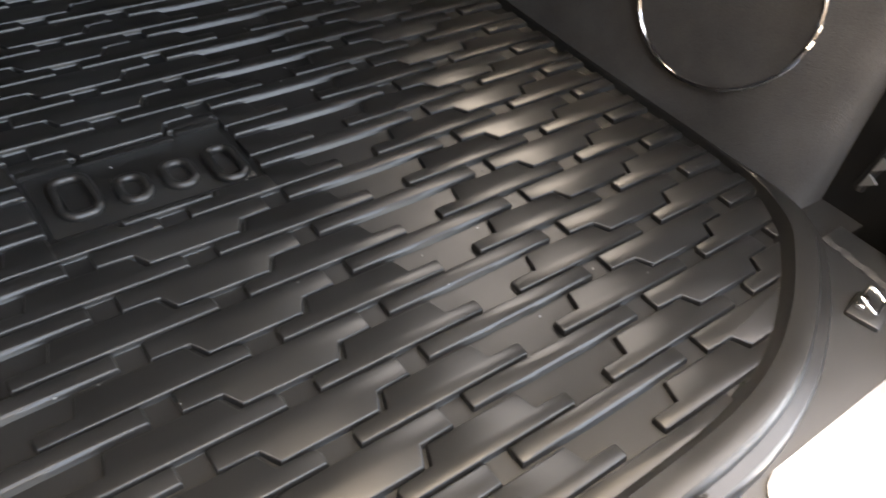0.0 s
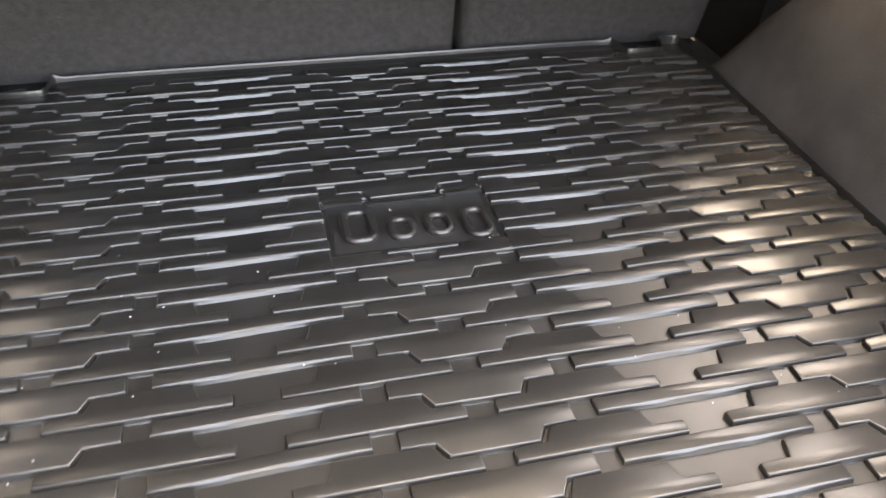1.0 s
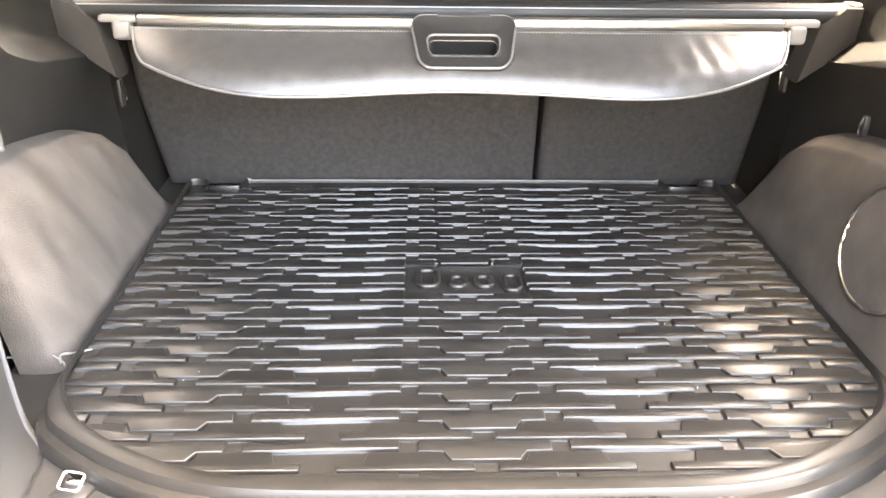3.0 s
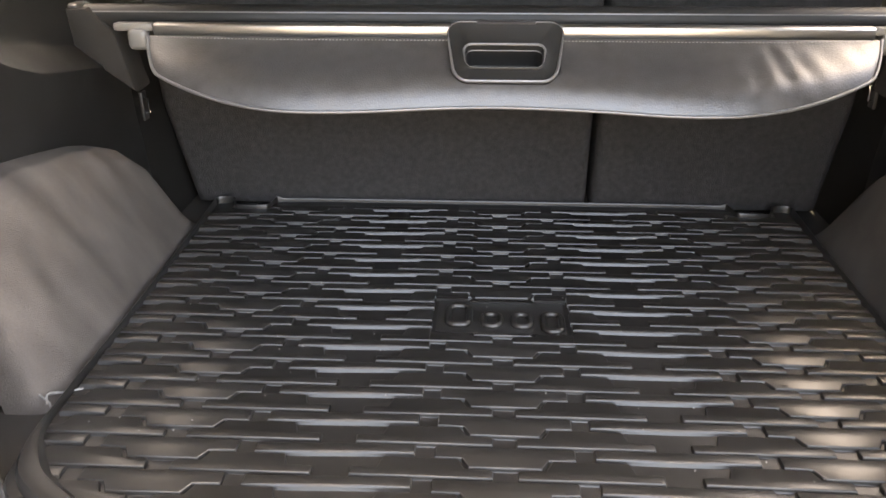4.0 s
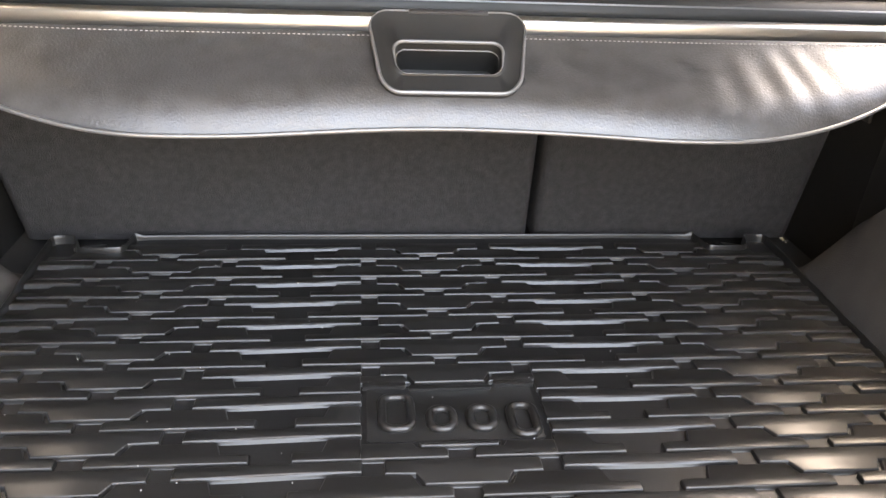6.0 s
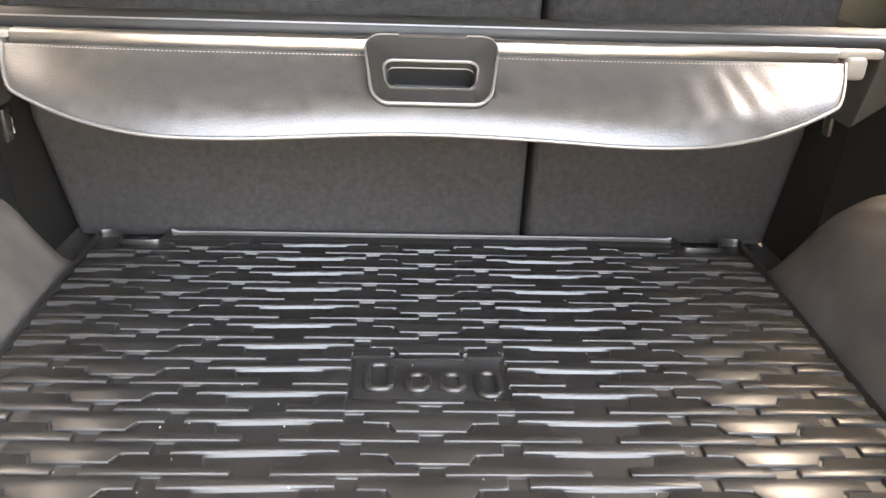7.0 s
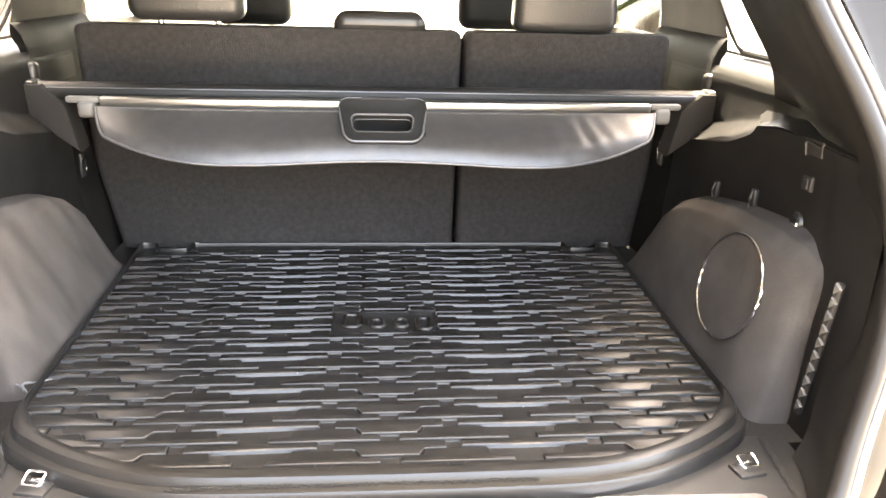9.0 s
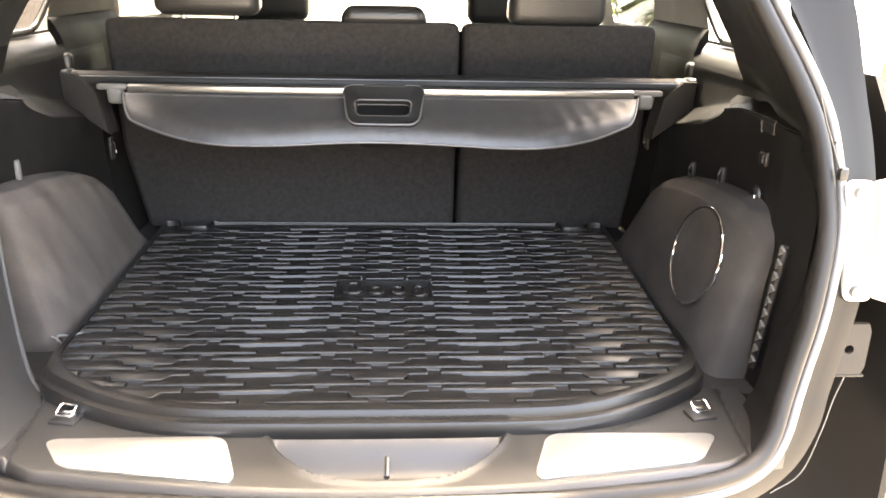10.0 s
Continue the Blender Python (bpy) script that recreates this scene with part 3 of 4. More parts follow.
# ---------------------------------------------------------------- tailgate opening: seal, jamb, rear body
SEAL_HALF = [(0.0, -0.086, -0.036), (0.167, -0.081, -0.036), (0.281, -0.070, -0.037), (0.388, -0.052, -0.039), (0.463, -0.029, -0.040), (0.510, -0.006, -0.031), (0.535, 0.011, -0.003), (0.551, 0.029, 0.039), (0.566, 0.044, 0.082), (0.586, 0.061, 0.149), (0.603, 0.085, 0.23), (0.611, 0.11, 0.282), (0.602, 0.145, 0.375), (0.574, 0.172, 0.449), (0.514, 0.205, 0.555), (0.462, 0.240, 0.66), (0.42, 0.265, 0.72), (0.36, 0.28, 0.755), (0.2, 0.29, 0.77), (0.0, 0.295, 0.775)]


def build_opening():
    right = smooth_line(SEAL_HALF, 6)
    left = [Vector((-p.x, p.y, p.z)) for p in right[1:-1]][::-1]
    loop = right + left
    n = len(loop)
    cen = Vector((0, 0.1, 0.33))
    outs = []
    for i in range(n):
        d = (loop[(i + 1) % n] - loop[i - 1]).normalized()
        o = loop[i] - cen
        o -= d * o.dot(d)
        o.y = 0
        outs.append(o.normalized())
    seal = part("tailgate_seal", tube([p for p in loop], 0.0118, 12, True), SEAL_CORE)
    lip = part("seal_lip", tube([p + o * 0.0205 + Vector((0, 0.004, 0)) for p, o in zip(loop, outs)], 0.0085, 10, True), SEAL_LIP)
    tagged(lip, "outer rubber lip of the tailgate seal", "door seal", kind="structure")
    tagged(seal, "grey rubber weather seal round the tailgate opening", "door seal", kind="structure")
    rings = []
    for off, dy in ((0.005, 0.012), (0.010, 0.009), (0.018, 0.011), (0.026, 0.011), (0.031, 0.020)):
        rings.append([p + o * off + Vector((0, dy, 0)) for p, o in zip(loop, outs)])
    bm = loft([r + [r[0]] for r in rings])
    bmesh.ops.remove_doubles(bm, verts=bm.verts[:], dist=1e-6)
    bmesh.ops.solidify(bm, geom=bm.faces[:], thickness=-0.003)
    jamb = part("tailgate_jamb", bm, FLANGE)
    tagged(jamb, "dark painted body flange outside the tailgate seal", "door frame", kind="structure")
    rings = []
    for off, dy in ((0.029, 0.018), (0.033, 0.034), (0.044, 0.042), (0.072, 0.044), (0.098, 0.052), (0.110, 0.085), (0.114, 0.30)):
        rings.append([p + o * off * (1 + 0.40 * ease((p.z - 0.38) / 0.15)) + Vector((0, dy, 0)) for p, o in zip(loop, outs)])
    bm = loft([r + [r[0]] for r in rings])
    bmesh.ops.remove_doubles(bm, verts=bm.verts[:], dist=1e-6)
    body = part("rear_body", bm, PAINT)
    tagged(body, "glossy black rear body round the tailgate opening", "car body", kind="structure")
    # inner pillar trim from the seal to the side trim
    for sx in (-1, 1):
        rings = []
        side = smooth_line(SEAL_HALF[5:17], 6)
        for f, back in ((0.0, 0), (0.06, 0), (0.2, 0), (0.4, 0), (0.6, 0), (0.8, 0), (0.95, 0), (1.0, 0), (1.0, 0.03), (1.0, 0.11)):
            ring = []
            for p in side:
                high = ease((p.z - 0.28) / 0.08)
                reach = 0.60 + 1.0 * clamp(p.z - 0.35, 0, 0.10) + 0.9 * clamp(p.z - 0.45, 0, 0.12)
                ahead = 0.15 + (reach - p.y - 0.15) * high
                wide = max(0.0, 0.642 + 0.054 * ease((p.z - 0.34) / 0.05) - 0.30 * max(0, p.z - 0.45) - p.x)
                wide = 0.045 * (1 - high) + wide * high
                bow = math.sin(f * math.pi / 2) ** 1.3
                x = p.x - 0.004 + wide * bow + (0.012 if f == 1.0 else 0.0)
                q = Vector((x, p.y + 0.004 + ahead * f, p.z))
                q = q.lerp(Vector((0.014, -0.826, 0.581)), 0.14 * ease((p.z - 0.375) / 0.06) * f)
                ring.append(Vector((sx * (q.x + back * high), q.y + 0.25 * back * high, q.z)))
            rings.append(ring)
        bm = loft(rings)
        bmesh.ops.solidify(bm, geom=bm.faces[:], thickness=0.003)
        pil = part("pillar_trim", bm, SIDE_TRIM)
        tagged(pil, "grey-black plastic pillar trim beside the tailgate opening", "pillar trim", group="pillar trims", kind="structure")


build_opening()


# ---------------------------------------------------------------- roof, windows, pillars, cabin
def panel(name, corners, mat, thick, label, category):
    a = [Vector(c) for c in corners]
    nrm = (a[1] - a[0]).cross(a[2] - a[0]).normalized() * thick
    bm = loft([[p for p in a], [p + nrm for p in a]], True, True)
    return tagged(part(name, bm, mat, smooth=False), label, category, kind="structure")


def build_cabin():
    panel("ceiling", [(-0.66, 0.28, 0.79), (0.66, 0.28, 0.79), (0.62, 2.55, 0.80), (-0.62, 2.55, 0.80)], HEADLINER, 0.03, "pale cloth headliner under the car roof", "headliner")
    gate = thing("tailgate", "black tailgate with a large window, raised open above the bay", "tailgate", kind="structure")
    hinge, low = Vector((0, 0.42, 0.84)), Vector((0, -0.64, 1.32))
    along = low - hinge

    def gate_slab(x0, x1, t0, t1, thick, mt, nm):
        lift = Vector((0, 0, thick))
        base = [hinge + along * t0 + Vector((x0, 0, 0)), hinge + along * t0 + Vector((x1, 0, 0)), hinge + along * t1 + Vector((x1, 0, 0)), hinge + along * t1 + Vector((x0, 0, 0))]
        return part(nm, loft([base, [p + lift for p in base]], True, True), mt, gate, smooth=False)

    gate_slab(-0.82, 0.82, 0.0, 0.14, 0.05, PLASTIC, "top_rail")
    gate_slab(-0.82, 0.82, 0.66, 1.0, 0.05, PLASTIC, "lower_panel")
    gate_slab(-0.82, -0.62, 0.14, 0.66, 0.05, PLASTIC, "side_rail")
    gate_slab(0.62, 0.82, 0.14, 0.66, 0.05, PLASTIC, "side_rail")
    pane = gate_slab(-0.62, 0.62, 0.14, 0.66, 0.005, GATE_GLASS, "pane")
    pane.location = (0, 0, 0.02)
    panel("floor_front", [(-0.75, 1.16, -0.42), (0.75, 1.16, -0.42), (0.75, 3.4, -0.42), (-0.75, 3.4, -0.42)], CARPET, -0.03, "dark carpeted cabin floor", "floor")
    panel("bulkhead", [(-0.75, 3.35, -0.42), (0.75, 3.35, -0.42), (0.75, 3.35, 0.24), (-0.75, 3.35, 0.24)], PLASTIC, 0.05, "dark bulkhead in front of the cabin", "bulkhead")
    panel("floor_edge", [(-0.75, 1.16, -0.45), (0.75, 1.16, -0.45), (0.75, 1.16, -0.03), (-0.75, 1.16, -0.03)], CARPET, 0.02, "carpeted step below the rear seat", "floor")
    dash = one_box((0, 3.05, 0.07), (1.46, 0.55, 0.30), 0.06, 4)
    tagged(part("dashboard", dash, PLASTIC), "dark dashboard under the windscreen", "dashboard")
    panel("windscreen", [(-0.60, 2.55, 0.80), (0.60, 2.55, 0.80), (0.70, 3.38, 0.24), (-0.70, 3.38, 0.24)], CLEAR, 0.005, "clear windscreen full of bright daylight", "windscreen")
    for sx in (-1, 1):
        side = "right" if sx > 0 else "left"
        panel("body_side_" + side, [(sx * 0.775, 0.10, -0.45), (sx * 0.775, 3.4, -0.45), (sx * 0.775, 3.4, 0.44), (sx * 0.767, 0.32, 0.44), (sx * 0.769, 0.12, 0.22)], PAINT, 0.012 * sx, "black body side of the car", "car body")
        panel("door_card_" + side, [(sx * 0.74, 1.10, -0.45), (sx * 0.74, 3.3, -0.45), (sx * 0.74, 3.3, 0.44), (sx * 0.74, 1.10, 0.44)], PLASTIC, 0.03 * sx, "dark door panels beside the seats", "door panel")
        for nm, y0, y1, gl in (("window_quarter_", 0.46, 0.90, SIDE_GLASS), ("window_rear_", 1.29, 1.80, TINTED), ("window_front_", 1.94, 2.80, CLEAR)):
            top1 = min(y1, 2.5)
            g = panel(nm + side, [(sx * 0.745, y0, 0.436), (sx * 0.745, y1, 0.436), (sx * (0.662 if y0 < 1 else 0.664), top1 + (0.205 if y0 < 1 else 0), 0.745 if y0 < 1 else 0.75), (sx * (0.662 if y0 < 1 else 0.664), y0 + 0.02, 0.745 if y0 < 1 else 0.75)], gl, 0.004 * sx, "tinted side window in bright daylight" if gl is not CLEAR else "clear front side window", "side window")
            g.visible_shadow = gl is not CLEAR
            if y0 < 1:
                line = smooth_line([(0.738, y0, 0.447), (0.738, 0.82, 0.447), (0.734, 0.865, 0.453), (0.728, 0.895, 0.475), (0.715, 0.94, 0.53), (0.694, 1.00, 0.62), (0.664, 1.08, 0.735)], 5)
                part("rubber_edge", tube([(sx * p[0], p[1], p[2]) for p in line], 0.007, 8), PLASTIC, g, "black rubber edge")
        for y0, y1 in ((0.31, 0.48), (0.868, 1.30), (1.79, 1.95)):
            lean = 0.66 if y0 == 0.868 else 0.0
            bm = loft([smooth_line([(sx * x, y + lean * max(0, z - 0.44) * (y1 - y) / (y1 - y0), z) for x, z in (((0.684, 0.33), (0.690, 0.42), (0.712, 0.47), (0.69, 0.62), (0.63, 0.80)) if lean else ((0.738, 0.42), (0.725, 0.47), (0.69, 0.62), (0.63, 0.80)))], 4) for y in (y0, y0 + 0.02, (y0 + y1) / 2, y1 - 0.02, y1)])
            bmesh.ops.solidify(bm, geom=bm.faces[:], thickness=0.02)
            post = tagged(part("window_pillar", bm, PILLAR), "grey plastic pillar trim between side windows", "pillar trim", group="window pillars", kind="structure")
            if lean:
                bm = loft([[(sx * x, y, z) for x, z in ((0.664, 0.25), (0.672, 0.33), (0.680, 0.42), (0.690, 0.450), (0.703, 0.470), (0.712, 0.474))] for y in (0.880, 0.93, 1.10, 1.29)])
                bmesh.ops.solidify(bm, geom=bm.faces[:], thickness=0.003)
                part("lower_trim", bm, PILLAR, post)
        panel("roof_rail_" + side, [(sx * 0.664, 0.22, 0.745), (sx * 0.664, 2.55, 0.75), (sx * 0.58, 2.55, 0.80), (sx * 0.58, 0.22, 0.80)], HEADLINER, 0.02 * sx, "pale roof edge above the side windows", "headliner")


build_cabin()


# ---------------------------------------------------------------- rear seats
SEAT_FOOT, SEAT_HEAD = Vector((0, 1.032, -0.03)), Vector((0, 0.960, 0.470))


def build_rear_seat(x0, x1, label):
    seat = thing("rear_seat", label, "car seat", group="rear seats", at=((x0 + x1) / 2, 1.08, -0.03))
    up = (SEAT_HEAD - SEAT_FOOT)
    w = (x1 - x0) / 2

    def outline(t):
        return w - 0.014 * (1 - math.sqrt(max(0, 1 - clamp((t - 0.965) / 0.035) ** 2)))

    rings = []
    for t in [i / 20 for i in range(20)] + [0.965, 0.975, 0.984, 0.991, 0.996, 1.0]:
        h = outline(t)
        p = SEAT_FOOT + up * t - Vector((0, 1.08, -0.03))
        thick = 0.13 - 0.05 * clamp((t - 0.9) / 0.1) ** 2
        r = 0.018
        ring = []
        for cx, cy, a in ((h - r, r, 270), (h - r, thick - r, 0), (-h + r, thick - r, 90), (-h + r, r, 180)):
            for k in range(5):
                q = radians(a + 22.5 * k)
                px = cx + r * math.cos(q)
                outer = px > 0 if x1 > 0.5 else px < 0
                ring.append((px * (1 - 0.20 * clamp(0.40 - t)) if outer else px, p.y + cy + r * math.sin(q), p.z))
        rings.append(ring)
    bm = loft(rings, True, True)
    part("backrest", bm, SEAT_FELT, seat)
    part("cushion", one_box((0, 0.38, -0.06), (2 * w - 0.02, 0.50, 0.16), 0.04, 3), LEATHER, seat)
    part("support", one_box((0, 0.36, -0.26), (2 * w - 0.1, 0.40, 0.24), 0.02), PLASTIC, seat)
    return seat


seat_wide = build_rear_seat(-0.625, 0.167, "wide rear seat with dark felt back, upright behind the mat")
seat_narrow = build_rear_seat(0.176, 0.620, "narrow rear seat with dark felt back, upright behind the mat")


def build_headrest(seat, x, w, h, z0, low=False):
    base = seat.location
    at = Vector((x, 1.01, z0)) - base
    bm = one_box(at + Vector((0, 0, h / 2)), (w, 0.085, h), 0.028, 5)
    for v in bm.verts:
        t = (v.co.z - at.z) / h
        v.co.x = at.x + (v.co.x - at.x) * (1 - 0.06 * t)
        v.co.y -= 0.012 * t
    hr = part("headrest", bm, LEATHER, seat, "smooth black leather headrest")
    if not low:
        for k in (-1, 1):
            part("headrest_post", tube([at + Vector((k * w * 0.25, 0, -0.04)), at + Vector((k * w * 0.25, 0, 0.02))], 0.006, 8), CHROME, hr)


part("centre_seam", sheet(lambda u, v: Vector((0.140 + 0.065 * u, 0.09, 0)) + SEAT_FOOT.lerp(SEAT_HEAD - Vector((0, 0, 0.02)), v) - seat_wide.location, 2, 8, (0, 0.004, 0)), DARK_CARPET, seat_wide, "black seam between the seat backs")
build_headrest(seat_wide, -0.40, 0.235, 0.17, 0.478)
build_headrest(seat_narrow, 0.390, 0.225, 0.17, 0.467)
build_headrest(seat_wide, -0.005, 0.20, 0.055, 0.452, True)


def build_front_seat(x):
    seat = thing("front_seat", "black leather front seat with a headrest", "car seat", group="front seats", at=(x, 2.0, -0.42))
    bm = one_box((0, 0.04, 0.45), (0.50, 0.14, 0.70), 0.05, 4)
    part("backrest", bm, LEATHER, seat)
    part("cushion", one_box((0, 0.32, 0.22), (0.50, 0.50, 0.20), 0.05, 3), LEATHER, seat)
    part("base", one_box((0, 0.30, 0.06), (0.40, 0.40, 0.12), 0.01), PLASTIC, seat)
    hr = part("headrest", one_box((0, 0.02, 0.94), (0.27, 0.10, 0.22), 0.04, 5), LEATHER, seat)
    for k in (-1, 1):
        part("headrest_post", tube([(k * 0.07, 0.02, 0.76), (k * 0.07, 0.02, 0.86)], 0.006, 8), CHROME, hr)


build_front_seat(-0.42)
build_front_seat(0.40)


# ---------------------------------------------------------------- cargo cover
def build_cover():
    cover = thing("cargo_cover", "retracted cargo cover with grey vinyl flap behind the rear seats", "cargo cover", at=(0, 0.85, 0.36))
    o = Vector((0, 0.85, 0.36))

    def add(nm, bm, mt, label="", parent=None):
        bmesh.ops.translate(bm, vec=-o, verts=bm.verts[:])
        return part(nm, bm, mt, parent or cover, label)

    # tube housing
    prof = [(0.850 + 0.020 * math.cos(a), 0.350 + 0.020 * math.sin(a)) for a in [2 * math.pi * k / 20 for k in range(20)]]
    add("housing", loft([[(x, y, z) for y, z in prof] for x in (-0.655, -0.65, 0.65, 0.655)], True, True), HANDLE)
    for sx in (-1, 1):
        add("end_cap", one_box((sx * 0.680, 0.85, 0.349), (0.045, 0.046, 0.046), 0.008, 3), PLASTIC)
    # front rail that carries the flap
    add("front_rail", one_box((0, 0.797, 0.3402), (1.06, 0.016, 0.0195), 0.004, 3, Euler((radians(12), 0, 0)).to_matrix()), RAIL, "pale satin metal rail")
    add("housing_lip", tube([(-0.656 + 0.082 * i, 0.8345, 0.3595) for i in range(17)], 0.0021, 8), LIGHTENED_EDGE, "glossy edge along the housing")
    for sx in (-1, 1):
        add("rail_end", one_box((sx * 0.556, 0.800, 0.325), (0.032, 0.022, 0.032), 0.008, 3), GREY_PLASTIC)
        add("guide_pin", one_box((sx * 0.562, 0.803, 0.343), (0.062, 0.018, 0.012), 0.004, 2), GREY_PLASTIC)

    # vinyl flap with a curved lower edge
    def low(x):
        a = abs(x)
        d = 0.137 - 0.010 * math.cos(min(a, 0.30) / 0.30 * math.pi) * 0.5
        d += 0.004 * math.exp(-((x - 0.25) / 0.09) ** 2) + 0.003 * math.exp(-((x + 0.26) / 0.12) ** 2)
        if a > 0.30:
            d -= 0.078 * ((a - 0.30) / 0.235) ** 2.0
        if a > 0.505:
            d -= 0.055 * ((a - 0.505) / 0.03) ** 2
        return d

    slope = Vector((0, -0.116, -0.096)).normalized()
    lift = Vector((0, -0.64, 0.77))

    def flap(u, v):
        x = (u - 0.5) * 1.07
        p = Vector((x, 0.7808, 0.3334)) + slope * (low(x) - 0.012) * v
        sag = 0.0115 * math.sin(math.pi * v ** 2.0) * clamp(low(x) / 0.137) ** 2
        wave = math.sin((x - 0.022 * v) * 165 + 3 * noise.noise(Vector((x * 8, v * 0.8, 0))))
        wr = 0.00075 * wave * (0.75 + 0.6 * noise.noise(Vector((x * 12, v * 0.7, 4)))) * ease((x - 0.22) / 0.12) * ease((0.53 - x) / 0.04) * math.sin(math.pi * v)
        big = 0.003 * noise.noise(Vector((x * 5, v * 1.3, 7)))
        under = 0.030 * ease((0.074 - abs(x - 0.003)) / 0.012) * ease((0.62 - v) / 0.08)
        return p + lift * (sag + wr + big * v - under)

    add("flap", sheet(flap, 260, 24, (0, 0.0015, -0.003)), VINYL, "grey grained vinyl flap")
    edge = [Vector(flap(i / 200, 1.0)) + slope * 0.0030 + lift * 0.0002 for i in range(201)]
    add("piping", tube(edge, 0.0024, 10), PIPING, "pale welted edge")
    # stitches
    bm = bmesh.new()
    for i in range(200):
        x = -0.52 + 1.04 * i / 199
        if abs(x) > 0.085:
            p = Vector(flap(x / 1.07 + 0.5, 0.05)) + lift * 0.001
            box(bm, p, (0.0026, 0.0008, 0.0008))
    st = add("stitching", bm, STITCH, "pale stitches")
    st["kind"] = "stuff"
    # pull handle
    turn = Matrix(((1, 0, 0), (0, 0.765, -0.644), (0, 0.644, 0.765)))
    c = Vector((0.000, 0.790, 0.341)) + slope * 0.044 + lift * 0.013
    outer = []
    for x, y in rounded(-0.0893, 0.0865, -0.060, 0.047, 0.024, 6):
        k = 1 - 0.18 * clamp((0.047 - y) / 0.107)
        outer.append((x * k, y))
    slot = [(x * (1 - 0.08 * clamp((0.004 - y) / 0.04)), y) for x, y in rounded(-0.060, 0.055, -0.036, 0.004, 0.013, 6)]
    bm = bmesh.new()
    n = len(outer)
    levels = [(outer, 0.98, -0.016), (outer, 1.0, 0.000), (outer, 0.995, 0.0035), (outer, 0.975, 0.0055), (outer, 0.95, 0.0045), (slot, 1.12, 0.0040), (slot, 1.05, 0.0060), (slot, 1.0, 0.0050), (slot, 0.985, -0.006), (slot, 0.97, -0.10)]
    rings = [[c + turn @ Vector((x * s, (y + 0.023) * s - 0.023, z)) for x, y in o2] for o2, s, z in levels]
    loft(rings, True, False, bm)
    bm.faces.new([v for v in bm.verts][-n:])
    handle = add("handle", bm, HANDLE, "dark plastic pull handle with a recessed slot")
    # bright rims drawn as edge highlights, thickest where the sky glints
    for nm, o2, s2, z, r0, low_r, note in (("slot_rim", slot, 1.03, 0.0056, 0.0019, 0.0004, "glossy rim, lightened as a highlight"), ("slot_step", slot, 0.99, -0.007, 0.0009, 0.0004, ""), ("outer_rim", outer, 0.982, 0.0050, 0.0011, 0.0022, "glossy rim, lightened as a highlight")):
        top, bot = max(p[1] for p in o2), min(p[1] for p in o2)
        sides = 8
        rings = []
        for k, (x, y) in enumerate(o2):
            (xa, ya), (xb, yb) = o2[k - 1], o2[(k + 1) % n]
            side = Vector((yb - ya, xa - xb, 0)).normalized()
            r = low_r + (r0 - low_r) * ease((y - bot) / (top - bot))
            m = Vector((x * s2, (y + 0.023) * s2 - 0.023, z))
            rings.append([c + turn @ (m + (side * math.cos(q) + Vector((0, 0, math.sin(q)))) * r) for q in [2 * math.pi * j / sides for j in range(sides)]])
        ring_bm = loft(rings + rings[:1], True)
        bmesh.ops.remove_doubles(ring_bm, verts=ring_bm.verts[:], dist=1e-6)
        add(nm, ring_bm, LIGHTENED_EDGE, note, handle)
    tab = one_box((0, 0, 0), (0.086, 0.006, 0.006), 0.002, 2, turn)
    bmesh.ops.translate(tab, vec=c + turn @ Vector((0.0, 0.045, 0.004)), verts=tab.verts[:])
    add("top_tab", tab, SEAL, "satin top tab", handle)
    return cover


build_cover()

# ---------------------------------------------------------------- fittings on the side walls
def wall_x(y, z):
    pr = wall_profile(y)
    for (xa, za), (xb, zb) in zip(pr, pr[1:]):
        if za <= z <= zb:
            return xa + (xb - xa) * (z - za) / (zb - za)
    return pr[-1][0]


